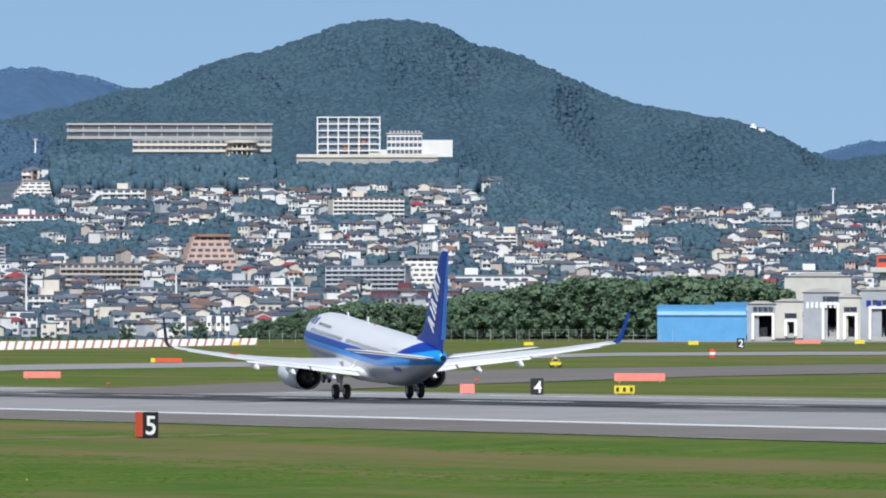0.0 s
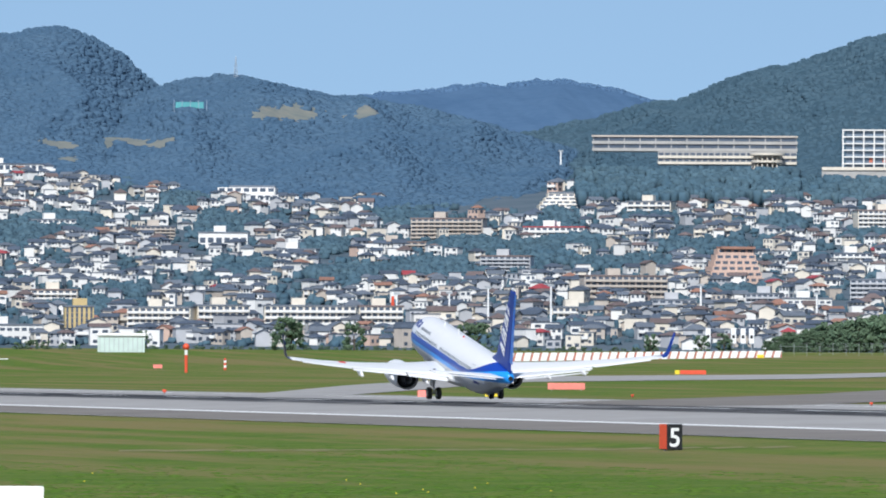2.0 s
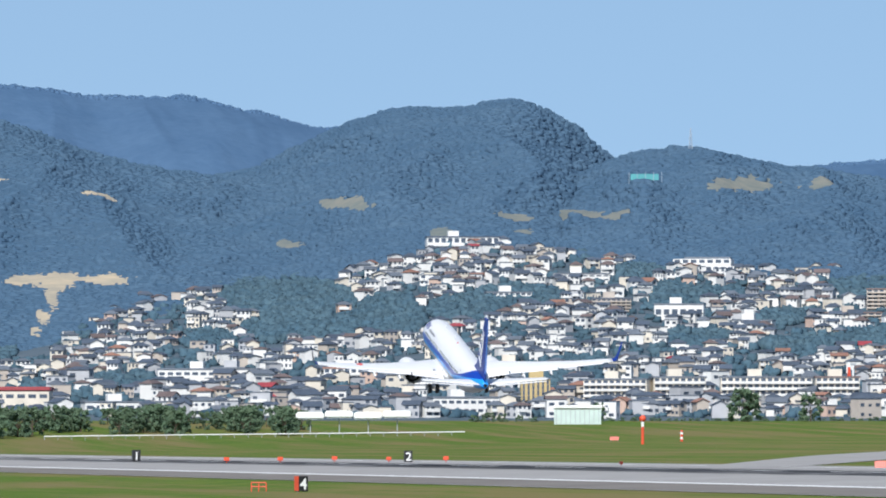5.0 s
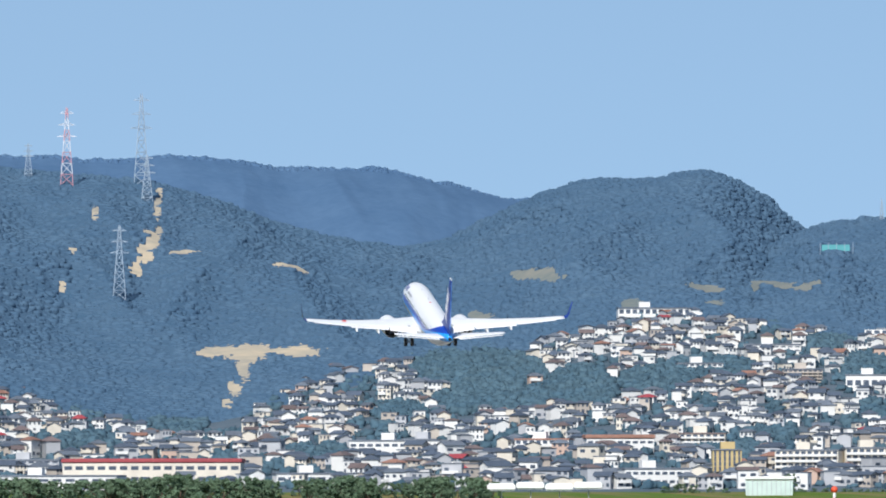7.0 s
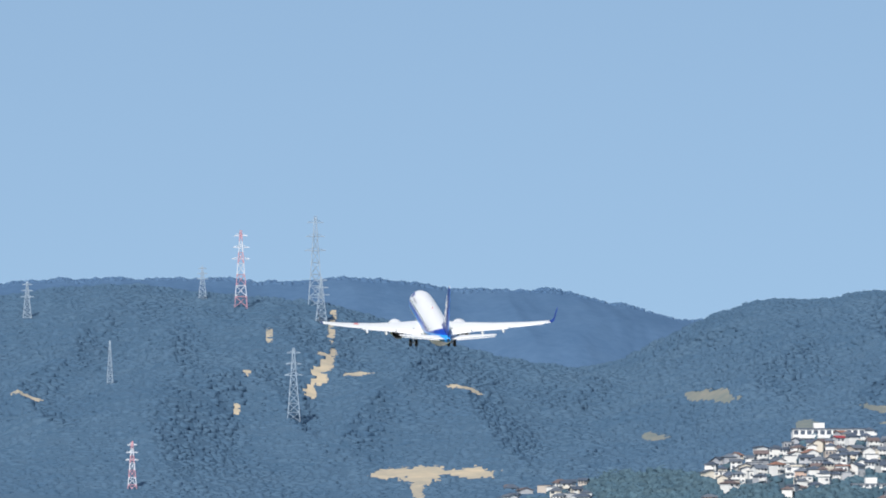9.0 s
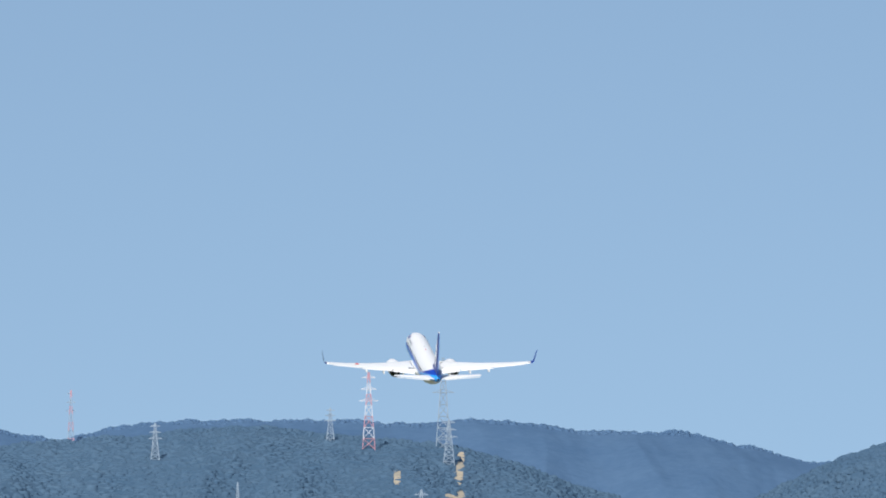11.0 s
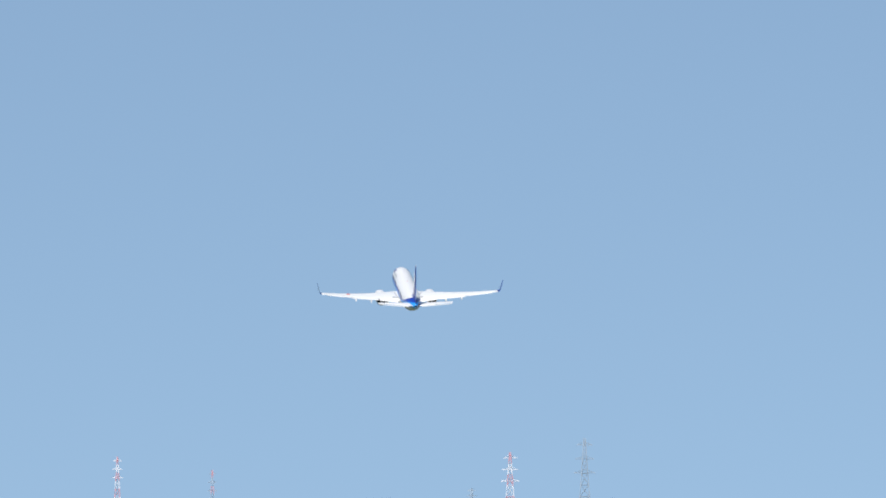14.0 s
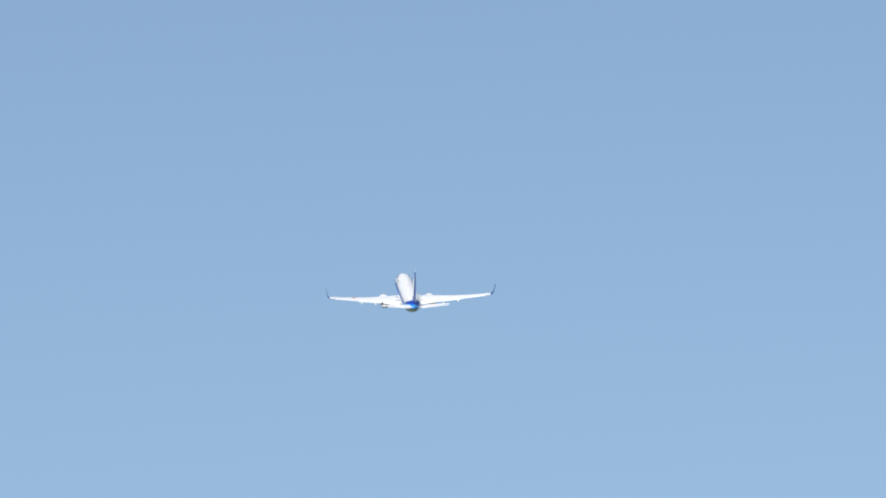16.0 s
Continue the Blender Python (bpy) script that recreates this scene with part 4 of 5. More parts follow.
for n, (r, p, a, w, d, h, roof, wall, top, k) in enumerate(jobs):
    solids, panes = house_mesh(w, d, h, roof, wall, top, k)
    m = Matrix.Translation(p) @ Matrix.Rotation(a, 4, "Z")
    if n < 300:
        ob = thing("house", m, WALL_WORDS[wall] + " plastered house with a " + ("flat " if roof == "flat" else "") + ROOF_WORDS[top] + " roof", "house", "houses of the town")
        for (V, F, mi), nm in zip(solids, ("wall", "roof", "balcony")):
            mesh_part(nm, V, F, TOWN_MATS[5 + mi] if nm == "roof" else TOWN_MATS[mi], ob)
        for V, F, mi in panes:
            mesh_part("window", V, F, PANE, ob)
    else:
        for q, (V, F, mi) in enumerate(solids + panes):
            o = len(RV)
            RV += [tuple(m @ Vector(x)) for x in V]
            RF += [tuple(i + o for i in f) for f in F]
            RI += [(5 + mi) if q == 1 else mi] * len(F)
tagged(mesh_part("hillside_houses", RV, RF, TOWN_MATS, index=RI), "crowded pale houses with grey and brown roofs", "houses", kind="stuff")

# gardens and groves
places = []
for a, b, c, d in GROVES:
    for k in range(int(c * d * 3.14 / 13)):
        t, q = rng.uniform(0, 6.28), math.sqrt(rng.random())
        u, v = a + c * q * math.cos(t), b + d * q * math.sin(t)
        if v < house_top(u) + 25:
            p, r = on_town(u, v)
            s = rng.uniform(0.9, 2.2)
            places.append((p.x, p.y, p.z + s * 0.3, s, s * rng.uniform(0.8, 1.2), rng.uniform(0, 6.28)))
for k in range(13000):
    u = rng.uniform(-3720, 1150)
    v = rng.uniform(-156, house_top(u) + 8)
    if not blocked(u, v, 0, SITES):
        p, r = on_town(u, v)
        s = rng.uniform(0.7, 2.2)
        places.append((p.x + rng.uniform(-3, 3), p.y + rng.uniform(-3, 3), p.z + s * 0.28, s, s * rng.uniform(0.7, 1.2), rng.uniform(0, 6.28)))
many("garden_trees", lobe(2.7, 2, 0.75, False), places, LEAF_TOWN, "garden trees between the houses, dark green tinted blue for haze", "trees")


# two large buildings on the hillside
def hill_place(u, v, r):
    p = at(u, v, r)
    return Matrix.Translation(p) @ Matrix.Rotation(-math.atan2(p.x, p.y), 4, "Z")


def long_terrace():
    r = 3860
    q = r * PIXEL
    top = thing("hillside_hotel", hill_place(-484, 168, r), "long low concrete building with window bands on the wooded hill", "building")
    w = 360 * q
    W = CONCRETE
    part("wall", box(-w / 2, w / 2, 0, 12, 6.0, 12), W, top)
    part("wall", box(-w / 2 + 115 * q, w / 2, -2, 10, 0.5, 5.996), W, top)
    part("wall", box(w / 2 - 80 * q, w / 2 - 8, -6, 8, -8, 0.496), W, top)
    for z in (6.2, 9.1):
        part("ledge", box(-w / 2 - 0.4, w / 2 + 0.4, -0.7, -0.004, z, z + 1.2), CONCRETE, top)
        n = 13
        for k in range(n):
            x = -w / 2 + w * (k + 0.5) / n
            part("window", box(x - w / n * 0.46, x + w / n * 0.46, -0.06, 0.1, z + 1.22, z + 2.75), PANE, top)
    part("roof", box(-w / 2 - 0.6, w / 2 + 0.6, -0.8, 12.5, 12.004, 12.7), WALLS[3], top)
    for z in (0.8, 3.3):
        x0 = -w / 2 + 115 * q
        part("ledge", box(x0, w / 2, -2.8, -2.004, z, z + 1.0), WALLS[1], top)
        for k in range(22):
            x = x0 + (w / 2 - x0) * (k + 0.5) / 22
            part("window", box(x - 1.0, x + 1.0, -2.06, -1.9, z + 1.1, z + 2.2), PANE, top)
    # round viewing deck on posts
    cx = w / 2 - 52 * q
    for z, rr in ((4.4, 7.2), (1.4, 6.6), (-1.8, 6.0)):
        part("deck", rod((cx, -8, z), (cx, -8, z + 0.9), rr, seg=28), WALLS[1], top)
    for k in range(9):
        t = math.pi * (1 + k / 8)
        part("post", rod((cx + 5.6 * math.cos(t), -8 + 5.6 * math.sin(t), -6), (cx + 5.6 * math.cos(t), -8 + 5.6 * math.sin(t), 4.4), 0.28, seg=8), WALLS[1], top)
    part("pier", rod((cx, -8, -14), (cx, -8, -1.8), 1.0, 1.6, 12), WALLS[1], top)


def grid_complex():
    r = 3850
    q = r * PIXEL
    top = thing("hilltop_institute", hill_place(-167, 158, r), "white framed tower and low blocks on a hillside plinth", "building")
    FR = WALLS[0]
    # plinth
    part("plinth", box(-92 * q, 158 * q, -2, 16, -3, 1.2), CONCRETE, top)
    part("plinth_parapet", box(-92 * q, 158 * q, -2.6, -2.004, 0.9, 2.2), WALLS[1], top)
    # frame tower
    x0, x1, z0, z1 = -55 * q, 55 * q, 1.2, 17.8
    part("core", box(x0 + 1.2, x1 - 1.2, 1.2, 11, z0, z1 - 0.5), mat("tinted_glazing", (0.16, 0.21, 0.27), 0.2, 0, 0.1, 2.0), top, "bluish glazed core")
    for k in range(7):
        x = x0 + (x1 - x0) * k / 6
        part("column", box(x - 0.28, x + 0.28, -0.3, 0.5, z0, z1), FR, top)
    for k in range(6):
        z = z0 + (z1 - z0) * (k + 1) / 6
        part("floor_edge", box(x0 - 0.4, x1 + 0.4, -0.34, 11.5, z - 0.5, z), FR, top)
    for x, z in ((-2, 4.2), (3.5, 4.2), (5.4, 7.0)):
        part("panel", box(x, x + 1.4, 0.9, 1.18, z, z + 2.2), mat("orange_panel", (0.55, 0.16, 0.09), 0.6), top, "orange panel")
    # low blocks beside it
    a0, a1 = 68 * q, 130 * q
    part("low_block", box(a0, a1, 2, 14, 1.2, 10.6), WALLS[0], top)
    for z in (2.6, 5.4, 8.0):
        for k in range(8):
            x = a0 + (a1 - a0) * (k + 0.5) / 8
            part("window", box(x - 0.72, x + 0.72, 1.9, 2.06, z, z + 1.5), PANE, top)
    part("low_roof", box(a0 - 0.5, a1 + 0.5, 1.5, 14.4, 10.604, 11.2), CONCRETE, top)
    part("white_block", box(a1 + 0.004, a1 + 54 * q, 1, 14, 1.2, 8.2), WALLS[0], top)
    part("white_annex", box(38 * q, a0 - 0.004, 0.6, 8, 1.2, 4.2), WALLS[0], top)
    for k in range(9):
        part("roof_unit", box(a0 + 1 + k * 1.5, a0 + 1.8 + k * 1.5, 6, 7, 11.204, 12.2), CONCRETE, top)


long_terrace()
grid_complex()

# trees stacked along the camera's sight lines to hide the gap under the two hillside buildings
rng = random.Random(61)
places = []
for u0, u1, v0, v1, n in ((-690, -300, 118, 166, 820), (-300, 20, 114, 152, 620), (20, 60, 112, 140, 50)):
    for k in range(n):
        v = rng.uniform(v0, v1)
        p = at(rng.uniform(u0, u1), v, 3838 - (v1 - v) * 1.1)
        s = rng.uniform(1.0, 2.2)
        places.append((p.x, p.y, p.z - 0.8, s, s * rng.uniform(0.8, 1.2), rng.uniform(0, 6.28)))
many("gap_trees", lobe(4.4, 2, 0.5, skirt=True), places, LEAF_TOWN, "dark trees placed to fit the camera's view under the hillside buildings, tinted blue for haze", "trees")

# ---- the airfield's things ----
RED = mat("signal_red", (0.72, 0.09, 0.035), 0.5, 0, 0.1, 0.5)
PINKRED = mat("pink_red_board", (0.85, 0.25, 0.20), 0.5, 0, 0.1, 0.6)
YELLOW = mat("sign_yellow", (0.80, 0.62, 0.03), 0.5, 0, 0.08, 0.5)
BLACK = mat("sign_black", (0.018, 0.018, 0.02), 0.5, 0, 0.2, 0.5)
SIGN_WHITE = mat("sign_white", (0.82, 0.82, 0.80), 0.5, 0, 0.05, 0.5)
GALV = mat("galvanised_steel", (0.40, 0.43, 0.45), 0.6, 0.0, 0.1, 0.8)
PALE_STEEL = mat("pylon_steel", (0.34, 0.42, 0.50), 0.6, 0.1, 0.1, 2.0)
PALE_WHITE = mat("pylon_white", (0.68, 0.70, 0.74), 0.6, 0, 0.08, 2.0)
PALE_RED = mat("pylon_red", (0.58, 0.30, 0.34), 0.6, 0, 0.08, 2.0)


def stand(u, v):
    p = ground_hit(u, v)
    return p, p.length * PIXEL, Matrix.Translation(p) @ Matrix.Rotation(-math.atan2(p.x, p.y), 4, "Z")


def letters(text, size, material, parent, at_, name="numeral"):
    cu = bpy.data.curves.new(name, "FONT")
    cu.body, cu.size, cu.extrude, cu.align_x = text, size, 0.012, "CENTER"
    cu.offset = size * 0.012
    tmp = bpy.data.objects.new(name, cu)
    me = bpy.data.meshes.new_from_object(tmp)
    bpy.data.objects.remove(tmp)
    me.materials.append(material)
    ob = new(name, me)
    ob.parent, ob.matrix_basis = parent, at_
    return ob


def distance_sign(u, v, text, h_px, turn=26, red=True):
    """A runway distance marker: a box with a black face and a red back."""
    p, q, m = stand(u, v)
    h = h_px * q
    top = thing("distance_sign", m @ Matrix.Rotation(radians(turn), 4, "Z"), "black runway marker box with a white numeral" + (" and a red-orange side" if red else ""), "sign", "runway distance signs")
    w, d = h * 0.66, h * 0.62
    part("body", box(-w / 2, w / 2, 0, d, 0.06, h, bevel=0.02), BLACK, top)
    part("side_panel", box(-w / 2 - 0.02, -w / 2 - 0.004, 0.0, d, 0.1, h), RED if red else BLACK, top, "red-orange side panel" if red else "")
    for x in (-w * 0.35, w * 0.35):
        part("foot", box(x - 0.06, x + 0.06, d * 0.3, d * 0.7, -0.3, 0.06), GALV, top)
    letters(text, h * 1.0, SIGN_WHITE, top, Matrix.Translation((0, -0.02, h * 0.16)) @ Matrix.Rotation(radians(90), 4, "X"))
    return top


distance_sign(-517, -337, "5", 47)
distance_sign(-1982, -286, "4", 28)
distance_sign(168, -259, "4", 30, 10, False)
distance_sign(-1796, -234, "2", 21, 6, False)
distance_sign(-2277, -233, "1", 21, 6, False)
distance_sign(527, -176, "2", 18, 6, False)


def board(name, u0, u1, v, h_px, material, label, bars=0, posts=2):
    p, q, m = stand((u0 + u1) / 2, v)
    w, h = (u1 - u0) * q, h_px * q
    top = thing(name, m, label, "sign")
    part("panel", box(-w / 2, w / 2, -0.1, 0.15, h * 0.16, h, bevel=0.03), material, top)
    for k in range(posts):
        x = -w * 0.4 + w * 0.8 * k / max(posts - 1, 1)
        part("leg", box(x - 0.05, x + 0.05, -0.05, 0.08, -0.3, h * 0.16), GALV, top)
    for k in range(bars):
        x = -w * 0.34 + w * 0.68 * k / max(bars - 1, 1)
        part("letter_bar", box(x - w * 0.07, x + w * 0.07, -0.125, -0.104, h * 0.36, h * 0.8), BLACK, top, "black lettering bar")
    return top


for u0, u1, v, h in ((-742, -676, -231, 14), (303, 393, -237, 17), (-972, -947, -245, 14), (622, 668, -169, 8), (30, 56, -259, 20), (-1440, -1424, -196, 8)):
    board("marker_board", u0, u1, v, h, PINKRED, "long pink-red marker board in the grass")
for u0, u1, v, h, n in ((303, 339, -259, 17, 3), (-853, -824, -244, 14, 3), (434, 452, -171, 8, 0), (728, 746, -169, 8, 0), (143, 160, -172, 7, 0), (-39, -24, -197, 11, 0), (-20, -5, -197, 11, 0), (-372, -360, -172, 7, 0)):
    board("taxiway_sign", u0, u1, v, h, YELLOW, "yellow taxiway sign with black lettering" if n else "small yellow taxiway sign", n)
board("runway_hold_sign", -508, -462, -202, 9, RED, "red holding sign beside the taxiway", 0)
board("taxiway_sign", -517, -509, -202, 9, YELLOW, "small yellow taxiway sign", 0)

for u, v, s in ((-2118, -236, 11), (-2023, -235, 11), (-1927, -234, 11), (-1831, -234, 10), (-1730, -234, 11), (-592, -242, 6), (-1420, -240, 8), (-170, -255, 7), (60, -236, 7)):
    p, q, m = stand(u, v)
    h = s * q
    lamp = thing("approach_light", m, "small orange airfield light box on a stake", "light", "airfield light boxes")
    part("housing", box(-h * 0.45, h * 0.45, -0.3, 0.3, h * 0.4, h, bevel=0.05), RED, lamp)
    part("stake", rod((0, 0, -0.3), (0, 0, h * 0.42), 0.07, seg=8), RED, lamp)


def cage():
    p, q, m = stand(-2061, -286)
    w, h = 26 * q, 16 * q
    top = thing("orange_frame", m, "open orange tube frame standing in the grass", "barrier")
    for x in (-w / 2, 0, w / 2):
        for y in (0, 1.0):
            part("post", rod((x, y, -0.2), (x, y, h), 0.05, seg=8), RED, top)
    for y in (0, 1.0):
        for z in (h, h * 0.55):
            part("rail", rod((-w / 2, y, z), (w / 2, y, z), 0.05, seg=8), RED, top)


cage()


def beacon_drum():
    p, q, m = stand(477, -192)
    h = 15 * q
    top = thing("marker_drum", m, "round red and white marker drum", "marker")
    part("drum", rod((0, 0, -0.1), (0, 0, h), h * 0.4, seg=20), RED, top)
    part("band", rod((0, 0, h * 0.3), (0, 0, h * 0.62), h * 0.41, seg=20), SIGN_WHITE, top, "white band")
    p, q, m = stand(199, -210)
    h = 18 * q
    top = thing("service_car", m, "small yellow airfield car with a white roof lamp", "car")
    w = 22 * q
    part("body", box(-w / 2, w / 2, -0.9, 0.9, h * 0.15, h * 0.58, bevel=0.12), YELLOW, top)
    part("cabin", box(-w * 0.28, w * 0.3, -0.8, 0.8, h * 0.585, h * 0.92, bevel=0.12), YELLOW, top)
    part("window", box(-w * 0.22, w * 0.24, -0.84, -0.804, h * 0.64, h * 0.86), GLASS, top)
    part("roof_lamp", rod((0, 0, h * 0.92), (0, 0, h * 1.12), 0.12, seg=10), SIGN_WHITE, top)
    for x in (-w * 0.32, w * 0.32):
        for y in (-0.75, 0.75):
            part("wheel", rod((x, y - 0.12, 0.32), (x, y + 0.12, 0.32), 0.34, seg=16), TYRE, top)


beacon_drum()


def barrier():
    """A row of slanted red and white boards before the road."""
    mat_back = mat("dull_red_backing", (0.50, 0.19, 0.14), 0.6, 0, 0.1, 0.6)
    a, b = (-870, -181), (-336, -170)
    n = 36
    for k in range(n):
        u = a[0] + (b[0] - a[0]) * k / (n - 1)
        v = a[1] + (b[1] - a[1]) * k / (n - 1)
        p, q, m = stand(u, v)
        h = (16 - 4 * k / n) * q
        w = 15 * q
        top = thing("crash_barrier", m, "white barrier board with a red slanted stripe", "barrier", "striped barrier boards")
        bm = bmesh.new()
        for y in (-0.12, 0.12):
            for x, z in ((-w / 2, 0.05), (w * 0.25, 0.05), (w * 0.5, h), (-w * 0.25, h)):
                bm.verts.new((x, y, z))
        bm.verts.ensure_lookup_table()
        vs = bm.verts
        for f in ((0, 1, 2, 3), (7, 6, 5, 4), (0, 4, 5, 1), (1, 5, 6, 2), (2, 6, 7, 3), (3, 7, 4, 0)):
            bm.faces.new([vs[i] for i in f])
        part("board", bm, SIGN_WHITE, top)
        part("backing", box(-w / 2 - 0.01, w / 2 + 0.01, 0.14, 0.3, -0.2, h * 0.96), mat_back, top, "dull red backing")


barrier()


def hangar(u0, u1, v, h_px, wall, label, curved=False, door=None, bars=0, depth=26, trim=None, r=2060):
    m = Matrix.Translation(at((u0 + u1) / 2, v, r)) @ Matrix.Rotation(-math.atan2(*at((u0 + u1) / 2, v, r).xy), 4, "Z")
    q = r * PIXEL
    w, h = (u1 - u0) * q, h_px * q
    top = thing("hangar", m, label, "hangar")
    d = door
    if curved:
        n = 14
        rings = []
        for x in (-w / 2, -w / 2 + 0.4, w / 2):
            ring = [(x, 0, -1.5)]
            for k in range(n + 1):
                t = math.pi * k / n
                ring.append((x, depth / 2 - depth / 2 * math.cos(t), h * 0.62 + (h * 0.38) * math.sin(t) ** 0.6))
            ring.append((x, depth, -1.5))
            rings.append(ring)
        part("shell", loft(rings), wall, top)
        part("eave", box(-w / 2 - 0.1, w / 2 + 0.1, -0.15, -0.02, h * 0.6, h * 0.66), mat("dark_blue_trim", (0.03, 0.12, 0.28), 0.5), top)
        for k in range(15):
            x = -w / 2 + w * (k + 0.5) / 15
            part("rib", box(x - 0.05, x + 0.05, -0.06, -0.004, 0, h * 0.6), wall, top)
    else:
        dx0, dx1, dh = d if d else (0, 0, 0)
        if d:
            part("wall", box(-w / 2, dx0 * w, 0, 0.5, -1, h * 0.92), wall, top)
            part("wall", box(dx1 * w, w / 2, 0, 0.5, -1, h * 0.92), wall, top)
            part("wall", box(dx0 * w + 0.004, dx1 * w - 0.004, 0, 0.5, dh * h, h * 0.92), wall, top)
        else:
            part("wall", box(-w / 2, w / 2, 0, 0.5, -1, h * 0.92), wall, top)
        part("side_wall", box(-w / 2, -w / 2 + 0.4, 0.504, depth, -1, h * 0.92), wall, top)
        part("side_wall", box(w / 2 - 0.4, w / 2, 0.504, depth, -1, h * 0.92), wall, top)
        part("back_wall", box(-w / 2 + 0.404, w / 2 - 0.404, depth - 0.4, depth, -1, h * 0.92), wall, top)
        bm = bmesh.new()
        vs = [bm.verts.new(c) for c in ((-w / 2 - 0.3, -0.4, h * 0.924), (w / 2 + 0.3, -0.4, h * 0.924), (w * 0.2, -0.4, h), (-w * 0.2, -0.4, h), (-w / 2 - 0.3, depth, h * 0.924), (w / 2 + 0.3, depth, h * 0.924), (w * 0.2, depth, h), (-w * 0.2, depth, h))]
        for f in ((0, 1, 2, 3), (7, 6, 5, 4), (0, 4, 5, 1), (1, 5, 6, 2), (2, 6, 7, 3), (3, 7, 4, 0)):
            bm.faces.new([vs[i] for i in f])
        part("roof", bm, trim or CONCRETE, top)
        n = max(3, int(w / 1.6))
        for k in range(n):
            x = -w / 2 + w * (k + 0.5) / n
            part("seam", box(x - 0.05, x + 0.05, -0.05, -0.004, max(dh * h, 0) + 0.3 if d and dx0 * w - 0.1 < x < dx1 * w + 0.1 else 0, h * 0.9), wall, top)
        if d:
            for x in (dx0 * w, dx1 * w):
                part("door_post", box(x - 0.3, x + 0.3, -0.35, -0.06, -0.5, dh * h + 0.5), SIGN_WHITE, top, "white door post")
            part("lintel", box(dx0 * w + 0.304, dx1 * w - 0.304, -0.3, -0.06, dh * h, dh * h + 0.5), SIGN_WHITE, top)
            part("floor", box(-w / 2 + 0.41, w / 2 - 0.41, 0.51, depth - 0.41, -0.9, 0.1), CONCRETE, top)
            part("stored_crate", box(dx0 * w + 0.8, dx0 * w + 3.2, 6, 8, 0.104, 2.2, bevel=0.05), HGREY, top, "grey stored unit inside the hangar")
            for k in range(4):
                x = dx0 * w + (dx1 - dx0) * w * (k + 0.5) / 4
                part("clerestory", box(x - 0.5, x + 0.5, -0.05, 0.02, dh * h + 0.8, min(dh * h + 1.9, h * 0.9)), GLASS, top, "dark clerestory pane")
            part("door_leaf", box(dx0 * w + 0.05, dx0 * w + (dx1 - dx0) * w * 0.3, 0.55, 0.7, 0, dh * h), wall, top)
        for k in range(bars):
            x = -w * 0.38 + w * 0.76 * k / max(bars - 1, 1)
            part("letter_bar", box(x - w * 0.035, x + w * 0.035, -0.06, -0.004, h * 0.6, h * 0.72), SIGN_WHITE if trim else BLUE, top, "lettering bar")


HBLUE = mat("blue_sheet_metal", (0.10, 0.33, 0.60), 0.45, 0, 0.1, 3.0)
HCREAM = mat("cream_sheet_metal", (0.56, 0.54, 0.48), 0.6, 0, 0.1, 3.0)
HGREY = mat("grey_sheet_metal", (0.35, 0.37, 0.40), 0.55, 0, 0.12, 3.0)
hangar(379, 536, -153, 55, HBLUE, "long blue sheet-metal hangar with a curved roof", curved=True)
hangar(480, 540, -140, 47, HBLUE, "second blue hangar with a curved roof behind", curved=True, depth=40, r=2110)
hangar(538, 588, -156, 64, HGREY, "open grey hangar with a dark doorway", door=(-0.3, 0.42, 0.6))
hangar(586, 636, -150, 62, HCREAM, "cream flat-fronted workshop beside the hangars", door=(-0.1, 0.25, 0.34))
hangar(637, 701, -156, 86, HGREY, "tall grey hangar with lettering over its open door", door=(0.05, 0.46, 0.66), bars=7, trim=CONCRETE)
hangar(701, 738, -156, 76, HCREAM, "cream hangar side building", door=(-0.25, 0.3, 0.5))
hangar(738, 860, -156, 90, HGREY, "wide grey hangar with blue lettering bars", door=(-0.36, 0.2, 0.56), bars=6)
hangar(604, 722, -130, 88, HCREAM, "white terminal hall behind the hangars", depth=40, r=2320)



def control_tower():
    r = 2360
    q = r * PIXEL
    p = at(788, -130, r)
    p.z = ground_z(p.x, p.y)
    top = thing("radar_tower", Matrix.Translation(p) @ Matrix.Rotation(-math.atan2(p.x, p.y), 4, "Z"), "beige airfield tower with a red cabin on its deck", "tower")
    h = 118 * q
    part("shaft", box(-2.2, 2.2, -2.2, 2.2, -1, h, bevel=0.1), HCREAM, top)
    part("deck", box(-4.6, 4.6, -4.6, 4.6, h + 0.004, h + 1.3, bevel=0.1), HCREAM, top)
    part("cabin", box(-3.0, 3.0, -3.0, 3.0, h + 1.304, h + 4.4, bevel=0.15), RED, top, "red cabin")
    part("window", box(-2.6, 2.6, -3.06, -3.004, h + 2.6, h + 3.6), GLASS, top)
    part("roof", box(-3.3, 3.3, -3.3, 3.3, h + 4.404, h + 4.8), CONCRETE, top)


control_tower()


